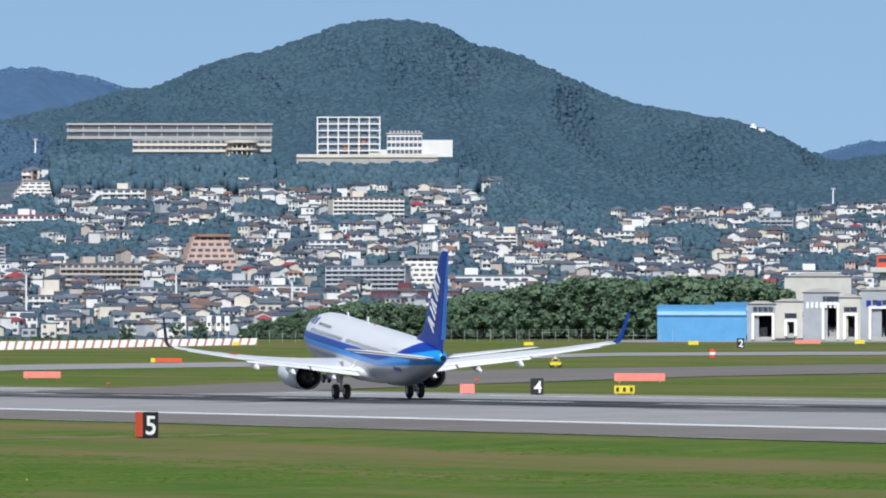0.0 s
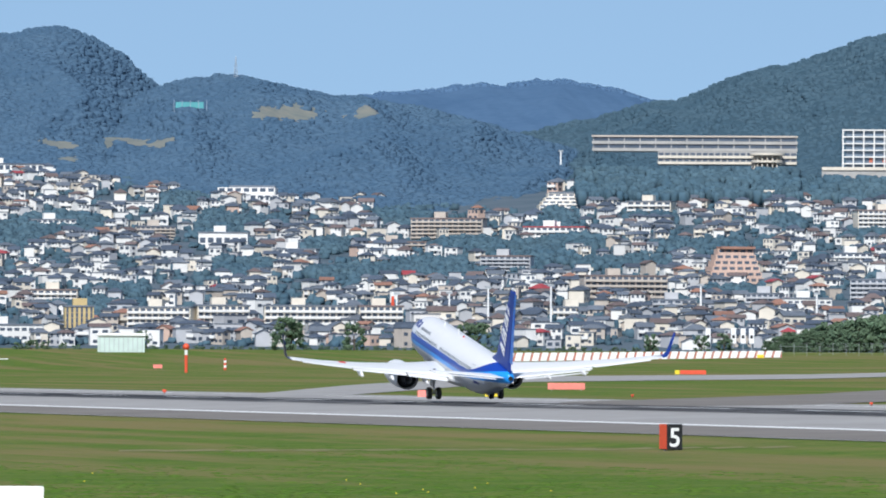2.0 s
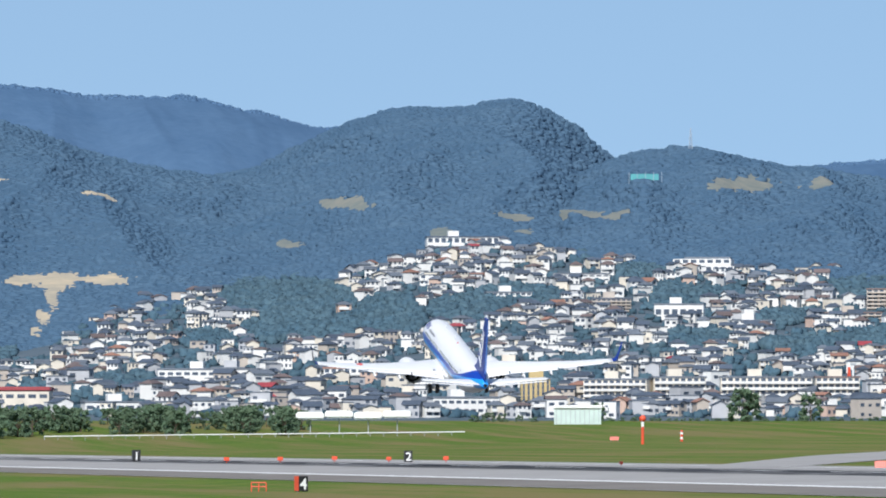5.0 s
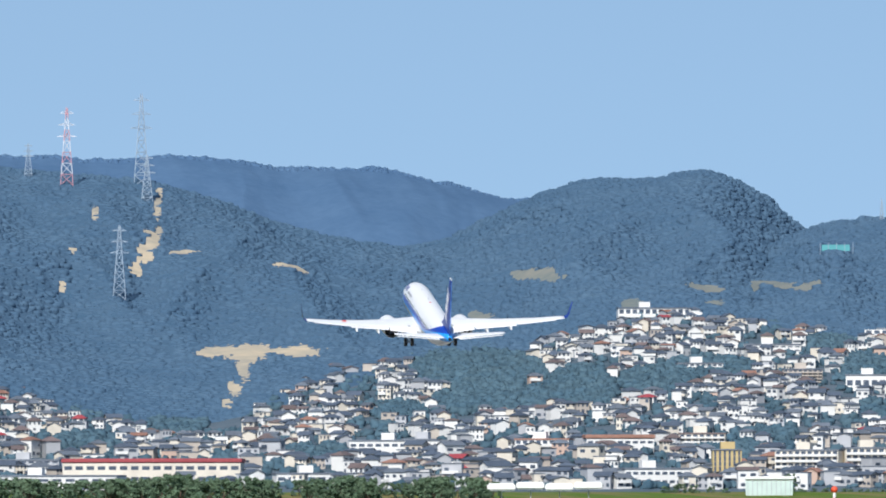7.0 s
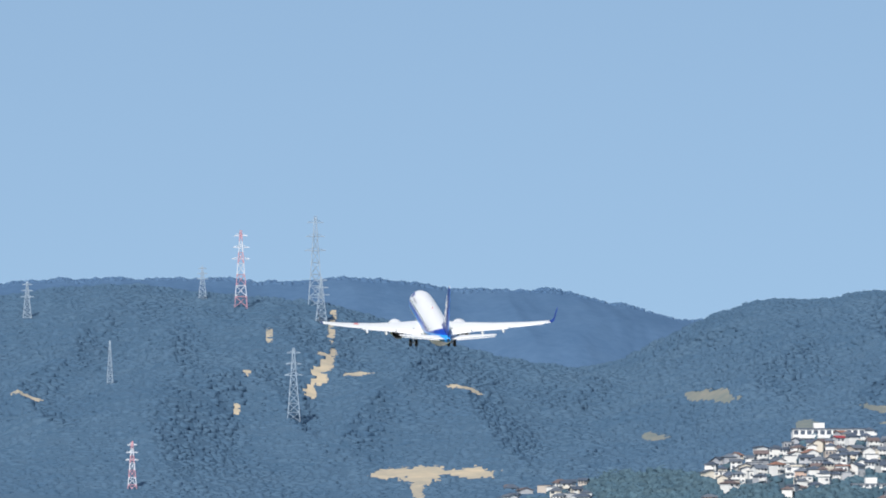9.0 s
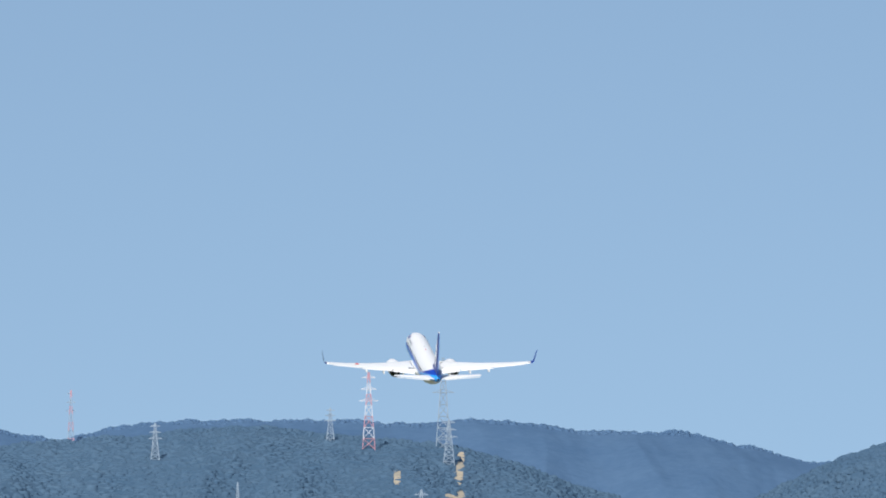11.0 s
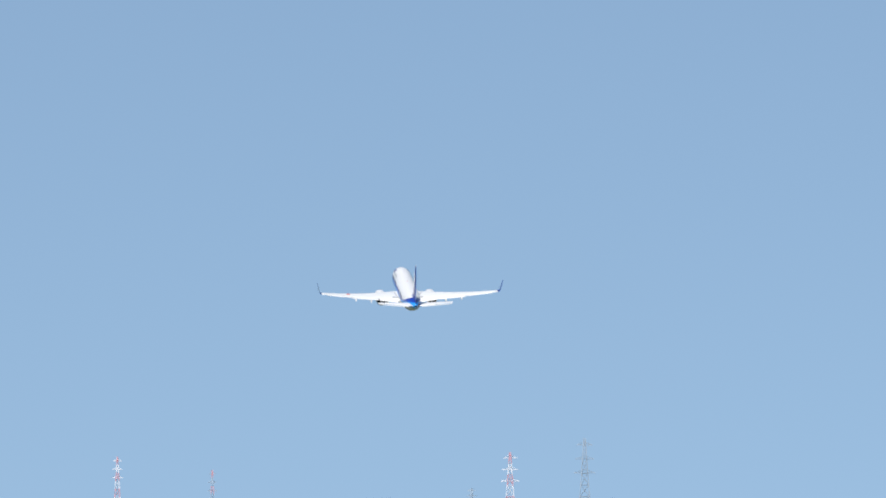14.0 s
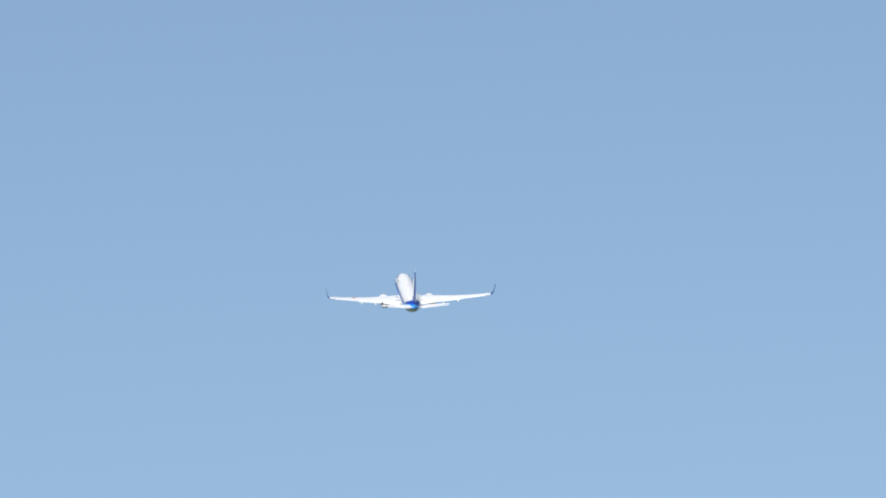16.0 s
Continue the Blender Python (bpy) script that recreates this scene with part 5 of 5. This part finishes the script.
def crest_chapel():
    """A small white domed building on the main hill's ridge."""
    p = on_hill("hill_main", 549, 210)
    top = thing("crest_building", Matrix.Translation(p) @ Matrix.Rotation(-math.atan2(p.x, p.y), 4, "Z"), "small white domed building on the wooded ridge", "building")
    part("wall", box(-1.6, 1.6, 0, 3, -2, 2.0, bevel=0.1), WALLS[0], top)
    bm = bmesh.new()
    bmesh.ops.create_uvsphere(bm, u_segments=14, v_segments=8, radius=1.3, matrix=Matrix.Translation((0, 1.5, 2.0)))
    part("dome", bm, WALLS[0], top, smooth=True)
    part("wall", box(2.4, 5.6, 0, 3, -2, 1.0, bevel=0.1), WALLS[0], top)
    part("roof", box(2.2, 5.8, -0.2, 3.2, 1.004, 1.3), ROOFS[1], top)


crest_chapel()

# the boundary fence
for k in range(33):
    u = -330 + k * 23
    p = at(u, -157, 2060)
    p.z = ground_z(p.x, p.y)
    post = tagged(part("fence_post", rod((0, 0, -0.3), (0, 0, 2.7), 0.04, seg=6), GALV, None, at=Matrix.Translation(p)), "galvanised post of the boundary fence", "fence post", "fence posts")
bm = bmesh.new()
for k in range(63):
    a, b = at(-330 + k * 11.5, -157, 2060), at(-330 + (k + 1) * 11.5, -157, 2060)
    za, zb = ground_z(a.x, a.y), ground_z(b.x, b.y)
    for h in (0.6, 1.3, 2.0, 2.65):
        rod((a.x, a.y, za + h), (b.x, b.y, zb + h), 0.012, seg=4, bm=bm)
tagged(part("fence_wires", bm, GALV), "thin wires of the boundary fence", "fence", kind="stuff")


# ---- trees at the field's edge ----
def tree_kind(seed, h, full=True):
    """A broad-leaved tree: trunk, limbs and a crown of many leaf clumps."""
    rg = random.Random(seed)
    top = thing("tree", Matrix(), "dense broad-leaved tree at the airfield's edge, its green lightened for haze", "tree", "trees at the field's edge")
    bm = rod((0, 0, -0.5), (0, 0, h * 0.55), 0.28, 0.14, 8)
    for k in range(6):
        a = rg.uniform(0, 6.28)
        rod((0, 0, h * rg.uniform(0.2, 0.45)), (math.cos(a) * h * 0.28, math.sin(a) * h * 0.28, h * rg.uniform(0.5, 0.75)), 0.11, 0.04, 6, bm)
    part("trunk", bm, mat("bark", (0.10, 0.075, 0.05), 0.9, 0, 0.2, 0.4), top)
    V, F = [], []
    clumps = []
    for k in range(74 if full else 34):
        a, q = rg.uniform(0, 6.28), rg.uniform(0.1, 1) ** 0.6
        zz = rg.uniform(0.08, 1.0)
        rad = h * 0.44 * (1 - 0.75 * abs(zz - 0.42) ** 1.4) * q
        clumps.append((math.cos(a) * rad, math.sin(a) * rad, h * zz * 0.95, h * rg.uniform(0.05, 0.12)))
    for cx, cy, cz, cr in clumps:
        for k in range(46):
            d = Vector((rg.gauss(0, 1), rg.gauss(0, 1), rg.gauss(0, 0.9))).normalized() * cr * rg.uniform(0.4, 1.15)
            c = Vector((cx, cy, cz)) + d
            t = Vector((rg.gauss(0, 1), rg.gauss(0, 1), rg.gauss(0, 1)))
            n1 = (d.cross(t)).normalized() * rg.uniform(0.16, 0.42)
            n2 = (t.cross(n1)).normalized() * rg.uniform(0.16, 0.42)
            o = len(V)
            V += [tuple(c + n1), tuple(c + n2), tuple(c - n1), tuple(c - n2)]
            F += [(o, o + 1, o + 2, o + 3)]
    lv, lf = lobe(seed * 1.3, 1, 0.6)
    for cx, cy, cz, cr in clumps:
        o = len(V)
        V += [(cx + x * cr * 0.7, cy + y * cr * 0.7, cz + z * cr * 0.7) for x, y, z in lv]
        F += [tuple(i + o for i in f) for f in lf]
    mesh_part("crown", V, F, LEAF, top)
    return top


rng = random.Random(41)
KINDS = [tree_kind(3, 9.0), tree_kind(8, 10.0), tree_kind(14, 8.0), tree_kind(21, 9.5)]
LOW_KINDS = [tree_kind(33, 9.0, False), tree_kind(38, 10.0, False), tree_kind(44, 8.0, False), tree_kind(51, 9.5, False)]
tree_top = line([(-354, -134), (-304, -121), (-244, -104), (-184, -89), (-124, -92), (-24, -96), (26, -79), (96, -64), (176, -59), (226, -64), (256, -51), (316, -49), (376, -54), (416, -44), (506, -42), (556, -49), (600, -66)])
TREES = []
for k in range(150):
    u = -354 + 950 * (k // 2) / 75 + rng.uniform(-7, 7)
    row = k % 2
    TREES.append((u, 2200 + 45 * row + rng.uniform(-12, 12), -156 + 8 * row, tree_top(u) - rng.uniform(0, 16 if row else 34)))
for k in range(120):
    u = rng.choice((rng.uniform(-2900, -2350), rng.uniform(-2330, -1985)))
    TREES.append((u, 2060 + rng.uniform(-60, 60), -166, -134 + 14 * noise.noise((u * 0.01, 0, 2)) - rng.uniform(0, 10)))
for u, v0, v1 in ((-1680, -172, -150), (-1655, -172, -146), (-1630, -172, -148), (-1600, -172, -150), (-1575, -172, -154), (-1203, -136, -104), (-1196, -140, -112), (-1085, -140, -112), (-560, -148, -130), (-470, -150, -132), (-430, -150, -128), (-1460, -150, -128), (-890, -140, -116), (-870, -140, -112)):
    TREES.append((u, 2150, v0, v1))
for k in range(70):
    u = -1500 + 950 * k / 70 + rng.uniform(-6, 6)
    TREES.append((u, 2170 + rng.uniform(-8, 8), -168, -158 + rng.uniform(-3, 6)))
for k, (u, r, v0, v1) in enumerate(TREES):
    p = at(u, v0, r)
    p.z = min(p.z, ground_z(p.x, p.y))
    low = k >= 150
    src = (LOW_KINDS if low else KINDS)[k % 4]
    size = max((v1 - HORIZON) * r * PIXEL + EYE - p.z, 1.6) / (9.0, 10.0, 8.0, 9.5)[k % 4]
    m = Matrix.Translation(p) @ Matrix.Rotation(rng.uniform(0, 6.28), 4, "Z")
    if k < 4 or 150 <= k < 154:
        src.matrix_basis = m
        src.scale = (size * 1.15, size * 1.15, size)
    else:
        keep = tuple(src.scale)
        src.scale = (size * rng.uniform(1.0, 1.35), size * rng.uniform(1.0, 1.35), size)
        copy_thing(src, m)
        src.scale = keep


# ---- masts and pylons ----
def lattice(name, p, h, w, materials, label, arms=3, t=0.16, category="pylon"):
    """A steel lattice tower: four tapering legs, bracing panel by panel, cross-arms."""
    top = thing(name, Matrix.Translation(p) @ Matrix.Rotation(-math.atan2(p.x, p.y), 4, "Z"), label, category)
    n = 7 if len(materials) == 2 else 8

    def half(z):
        s = z / h
        return w / 2 * max(1 - s, 0.0) ** 1.1 * 0.92 + w * 0.06
    for k in range(n):
        z0, z1 = h * k / n - (3 if k == 0 else 0), h * (k + 1) / n
        a, b = half(max(z0, 0)), half(z1)
        mk = materials[k % len(materials)]
        for sx, sy in ((-1, -1), (1, -1), (1, 1), (-1, 1)):
            part("leg", rod((sx * a, sy * a, z0), (sx * b, sy * b, z1), t, seg=5), mk, top)
        for sy in (-1, 1):
            part("brace", rod((-a, sy * a, max(z0, 0)), (b, sy * b, z1), t * 0.6, seg=4), mk, top)
            part("brace", rod((a, sy * a, max(z0, 0)), (-b, sy * b, z1), t * 0.6, seg=4), mk, top)
            part("strut", rod((-b, sy * b, z1), (b, sy * b, z1), t * 0.6, seg=4), mk, top)
    for k in range(arms):
        z = h * (0.93 - 0.15 * k)
        aw = w * (0.55 + 0.1 * k)
        bm = rod((-aw, 0, z), (aw, 0, z), t * 0.9, seg=5)
        rod((-aw, 0, z), (0, 0, z + h * 0.035), t * 0.6, seg=4, bm=bm)
        rod((aw, 0, z), (0, 0, z + h * 0.035), t * 0.6, seg=4, bm=bm)
        part("cross_arm", bm, materials[-1], top)
    return top


RW = [PALE_RED, PALE_WHITE]
PYLONS = [("hill_pylons", -2739, 387, 520, 22, RW, "tall red and white lattice pylon on the wooded crest"), ("hill_pylons", -2607, 384, 545, 26, [PALE_STEEL], "tall pale lattice pylon on the wooded crest"),
          ("hill_pylons", -2597, 355, 437, 20, [PALE_STEEL], "grey lattice pylon above the earth scar"), ("hill_pylons", -2646, 185, 312, 22, [PALE_STEEL], "grey lattice pylon beside the earth scar"),
          ("hill_pylons", -2971, 247, 325, 11, [PALE_STEEL], "slender grey lattice mast in the forest"), ("hill_pylons", -3117, 361, 430, 16, [PALE_STEEL], "pale grey lattice pylon in the forest"),
          ("hill_pylons", -2807, 400, 457, 14, [PALE_STEEL], "small pale lattice pylon on the crest"), ("hill_pylons", -2932, 62, 147, 16, RW, "red and white lattice pylon above the houses"),
          ("ridge_back_north", -3434, 415, 512, 13, RW, "red and white lattice mast on the far ridge"), ("ridge_back_north", -3266, 392, 489, 12, [PALE_RED, PALE_STEEL], "faint lattice mast on the far ridge"),
          ("hill_tower", -1297, 318, 358, 8, [PALE_STEEL], "thin lattice mast on the wooded hill")]
for hname, u, v0, v1, wp, ms, label in PYLONS:
    p = on_hill(hname, u, v0)
    q = p.length * PIXEL
    lattice("pylon", p - Vector((0, 0, 1.0)), (v1 - v0) * q + 1.0, wp * q, ms, label, arms=0 if wp < 12 else 3, t=0.2 if ms == RW or wp > 15 else 0.15)
p, r = on_town(-1017, -122)
lattice("radio_mast", p, 65 * r * PIXEL, 8 * r * PIXEL, [RED, RED, RED, SIGN_WHITE], "red lattice mast between the town buildings", 0, 0.3, "mast")
for u, v0, v1 in ((-917, -122, -60), (-848, -122, -50), (-737, -122, -46), (-472, -107, -44), (-267, -108, -58), (-1010, -118, -62), (640, -110, -70), (-575, 130, 152), (-721, 178, 192), (690, 95, 125)):
    p, r = on_town(u, v0) if v0 < 100 else (at(u, v0, 3900), 3900)
    pole = thing("lamp_mast", Matrix.Translation(p), "tall slim white mast in the town", "mast", "slim white masts")
    part("shaft", rod((0, 0, -2), (0, 0, (v1 - v0) * r * PIXEL), 0.4, 0.28, 8), SIGN_WHITE, pole)
    part("head", box(-1.0, 1.0, -0.3, 0.3, (v1 - v0) * r * PIXEL, (v1 - v0) * r * PIXEL + 0.7), GALV, pole)
for u, v0, v1 in ((-1382, -202, -150), (-1313, -197, -176)):
    p, q, m = stand(u, v0)
    h = (v1 - v0) * q
    post = thing("marker_post", m, "red and white striped marker post with a round head", "marker")
    for k in range(4):
        part("band", rod((0, 0, h * 0.8 * k / 4 - (0.3 if k == 0 else 0)), (0, 0, h * 0.8 * (k + 1) / 4), 0.3, seg=10), (RED, SIGN_WHITE)[k % 2 if u == -1313 else (0 if k < 3 else 1)], post)
    bm = bmesh.new()
    bmesh.ops.create_icosphere(bm, subdivisions=2, radius=h * 0.12, matrix=Matrix.Translation((0, 0, h * 0.88)))
    part("ball", bm, RED, post, "red ball head", smooth=True)
# white banners before the trees
for u in (-459, -414, -397, -382):
    p = at(u, -142, 2230)
    p.z = ground_z(p.x, p.y)
    ban = thing("banner_sign", Matrix.Translation(p) @ Matrix.Rotation(-math.atan2(p.x, p.y), 4, "Z"), "tall white roadside banner with a dark mark", "sign", "white banners")
    part("panel", box(-0.6, 0.6, -0.08, 0.08, 2.0, 5.6), SIGN_WHITE, ban)
    part("mark", box(-0.3, 0.35, -0.1, -0.084, 3.2, 4.0), BLACK, ban, "dark mark")
    part("post", rod((0, 0.1, -0.5), (0, 0.1, 2.0), 0.1, seg=6), GALV, ban)


def canopy():
    p = at(-1893, -184, 2010)
    p.z = ground_z(p.x, p.y)
    q = 2080 * PIXEL
    top = thing("long_canopy", Matrix.Translation(p) @ Matrix.Rotation(-math.atan2(p.x, p.y), 4, "Z"), "long low white canopy roof on posts", "shelter")
    w = 198 * q
    for k in range(4):
        part("roof", box(-w / 2 + w * k / 4, -w / 2 + w * (k + 0.97) / 4, -2, 5, 3.2 + 0.3 * (k % 2), 4.8 + 0.3 * (k % 2), bevel=0.3), SIGN_WHITE, top)
        part("post", rod((-w / 2 + w * (k + 0.5) / 4, 0, -0.5), (-w / 2 + w * (k + 0.5) / 4, 0, 3.22), 0.12, seg=8), GALV, top)
    p = at(-1497, -178, 2100)
    p.z = ground_z(p.x, p.y)
    top = thing("greenhouse", Matrix.Translation(p) @ Matrix.Rotation(-math.atan2(p.x, p.y), 4, "Z"), "pale green-white low shed with a shallow roof", "building")
    w = 84 * q
    part("wall", box(-w / 2, w / 2, 0, 8, -0.5, 3.4), mat("pale_green_sheet", (0.55, 0.66, 0.62), 0.5, 0, 0.1, 2.0), top)
    part("roof", box(-w / 2 - 0.4, w / 2 + 0.4, -0.5, 8.4, 3.404, 4.3, bevel=0.35), SIGN_WHITE, top)
    for k in range(10):
        x = -w / 2 + w * (k + 0.5) / 10
        part("rib", box(x - 0.06, x + 0.06, -0.08, -0.004, 0, 3.4), GALV, top)


canopy()


def golf_net():
    p = on_hill("hill_tower", -1377, 258)
    q = p.length * PIXEL
    top = thing("practice_net", Matrix.Translation(p) @ Matrix.Rotation(-math.atan2(p.x, p.y), 4, "Z"), "teal practice net between steel poles on the hill", "net")
    w, h = 58 * q, 22 * q
    for k in range(5):
        x = -w / 2 + w * k / 4
        part("pole", rod((x, 0, -3), (x, 0, h), 0.14, seg=6), PALE_STEEL, top)
    part("net", box(-w * 0.45, w * 0.4, 0.1, 0.14, h * 0.35, h * 0.85), mat("teal_net", (0.10, 0.36, 0.38), 0.8, 0, 0.1, 2.0), top)


golf_net()

# ---- grass tufts and flowers in the foreground ----
rng = random.Random(77)
places, blooms = [], []
for k in range(14000):
    b = B0 + rng.uniform(-2500, 900) * PIXEL
    r = rng.uniform(300, 620) if k % 3 else rng.uniform(330, 430)
    x, y = r * math.sin(b), r * math.cos(b)
    if x > 140 or noise.noise((x * 0.05, y * 0.012, 9.0)) < -0.12 + (x - 95) * 0.006:
        continue
    z = ground_z(x, y)
    s = rng.uniform(0.15, 0.5)
    places.append((x, y, z - 0.02, s, s * rng.uniform(0.08, 0.18), rng.uniform(0, 6.28)))
    if rng.random() < 0.02 and x < 112 and noise.noise((x * 0.1, y * 0.05, 1)) > 0.1:
        blooms.append((x, y, z + 0.1, 0.05, 0.035, 0))
many("grass_tufts", lobe(3.0, 1, 0.3), places, mat("tuft_green", (0.060, 0.125, 0.018), 0.95, 0, 0.2, 3.0, 0, (0.090, 0.146, 0.026), island=0.12, spec=0.05), "longer bright green tufts in the mown grass", "grass")
many("yellow_flowers", lobe(1.0, 1, 0.1), blooms, mat("petal_yellow", (0.75, 0.6, 0.04), 0.7, 0, 0.1, 0.5), "scattered small yellow wildflowers in the grass", "flowers")


# ---- a white guard rail along the far road, and posts near the terrace ----
def guard_rail(u0, u1, v, r):
    for k in range(int((u1 - u0) / 24)):
        a, b = at(u0 + 24 * k, v, r), at(u0 + 24 * (k + 1) - 0.6, v, r)
        za, zb = ground_z(a.x, a.y), ground_z(b.x, b.y)
        rail = thing("guard_rail", Matrix(), "white guard rail section along the perimeter road", "guard rail", "guard rail sections")
        part("beam", rod((a.x, a.y, za + 0.75), (b.x, b.y, zb + 0.75), 0.11, seg=6), SIGN_WHITE, rail)
        part("post", rod((a.x, a.y, za - 0.3), (a.x, a.y, za + 0.75), 0.08, seg=6), GALV, rail)


guard_rail(-2440, -1690, -168, 1990)


def terrace_posts():
    brown, slate = mat("brown_post", (0.16, 0.12, 0.14), 0.6, 0, 0.15, 0.2), mat("slate_post", (0.11, 0.13, 0.16), 0.5, 0, 0.15, 0.2)
    r = 150.0
    for u, v, w, m, label in ((-1779, -368, 0.26, slate, "dark slate-coloured square post near the terrace"), (-1740, -386, 0.33, brown, "brown square post with a grey cap")):
        p = at(u, v, r)
        base = ground_z(p.x, p.y)
        post = thing("square_post", Matrix.Translation((p.x, p.y, base)) @ Matrix.Rotation(-math.atan2(p.x, p.y) + 0.15, 4, "Z"), label, "post")
        h = p.z - base
        part("shaft", box(-w / 2, w / 2, -w / 2, w / 2, -0.3, h - 0.06, bevel=0.02), m, post)
        part("cap", box(-w / 2 - 0.02, w / 2 + 0.02, -w / 2 - 0.02, w / 2 + 0.02, h - 0.056, h, bevel=0.02), slate, post, "grey cap")
    p = at(-1676, -404, r)
    base = ground_z(p.x, p.y)
    sign = thing("white_panel", Matrix.Translation((p.x, p.y, base)) @ Matrix.Rotation(-math.atan2(p.x, p.y), 4, "Z"), "plain white panel on posts near the terrace", "sign")
    h = p.z - base
    part("panel", box(-0.4, 0.4, -0.02, 0.02, h - 1.0, h, bevel=0.015), SIGN_WHITE, sign)
    for x in (-0.3, 0.3):
        part("leg", rod((x, 0.05, -0.3), (x, 0.05, h - 0.2), 0.03, seg=8), GALV, sign)


terrace_posts()


# ---- what moves ----
def motions():
    """The take-off run, the climb, and the wheels folding away."""
    # seconds, way along the runway, height of the main wheels, pitch, bank, yaw fitted to the camera's view
    rows = [(0.0, 672.6, -0.08, 4.7, -0.6, -1.1), (0.5, 706.0, -0.08, 5.6, -0.6, -1.0), (1.0, 742.4, -0.08, 6.5, -0.6, -0.9), (1.5, 779.4, 0.0, 7.4, -0.6, -0.8), (2.0, 816.7, 0.25, 8.3, -0.6, -0.8), (2.5, 854.6, 0.55, 8.9, -0.6, -0.8),
            (3.0, 893.0, 1.15, 9.5, -0.5, -0.8), (3.5, 931.7, 2.4, 10.5, -0.5, -0.8), (4.0, 970.6, 3.95, 11.2, -0.5, -0.9), (4.5, 1010.0, 5.8, 11.8, -0.6, -1.0), (7.0, 1210.4, 24.65, 12.7, -0.7, -1.4), (8.0, 1292.5, 34.9, 12.9, -0.5, -1.3), (9.0, 1375.0, 45.6, 13.3, -0.3, -0.9), (10.0, 1456.5, 56.75, 14.2, -0.3, -0.6),
            (12.5, 1661.0, 86.4, 15.0, -0.6, -1.5), (13.2, 1719.6, 96.3, 15.1, 0.1, -1.4), (14.5, 1829.0, 115.0, 15.2, -1.8, -1.5), (15.0, 1870.5, 121.9, 15.2, -1.8, -1.5), (15.5, 1912.0, 129.1, 15.2, -1.8, -1.5), (16.0, 1953.0, 136.1, 15.2, -1.7, -1.5)]
    walk(AIRLINER, [(t, pose(190.77, y, z, p, r, w)) for t, y, z, p, r, w in rows])
    for leg, hinge, side in LEGS:
        # the struts stretch as the weight comes off, then the legs fold
        turns = [(0.0, 0, 0.2), (1.2, 0, 0.2), (3.5, 0, 0.0), (9.1, 0, 0.0), (9.5, 14, 0.0), (9.8, 32, 0.0), (10.2, 58, 0.0), (10.9, 84, 0.0), (16.0, 84, 0.0)]
        for_leg = [(t, Matrix.Translation(hinge + Vector((0, 0, up if side else 0))) @ (pose(0, 0, 0, 0, side * a, 0) if side else pose(0, 0, 0, a, 0, 0))) for t, a, up in turns]
        walk(leg, for_leg)


motions()
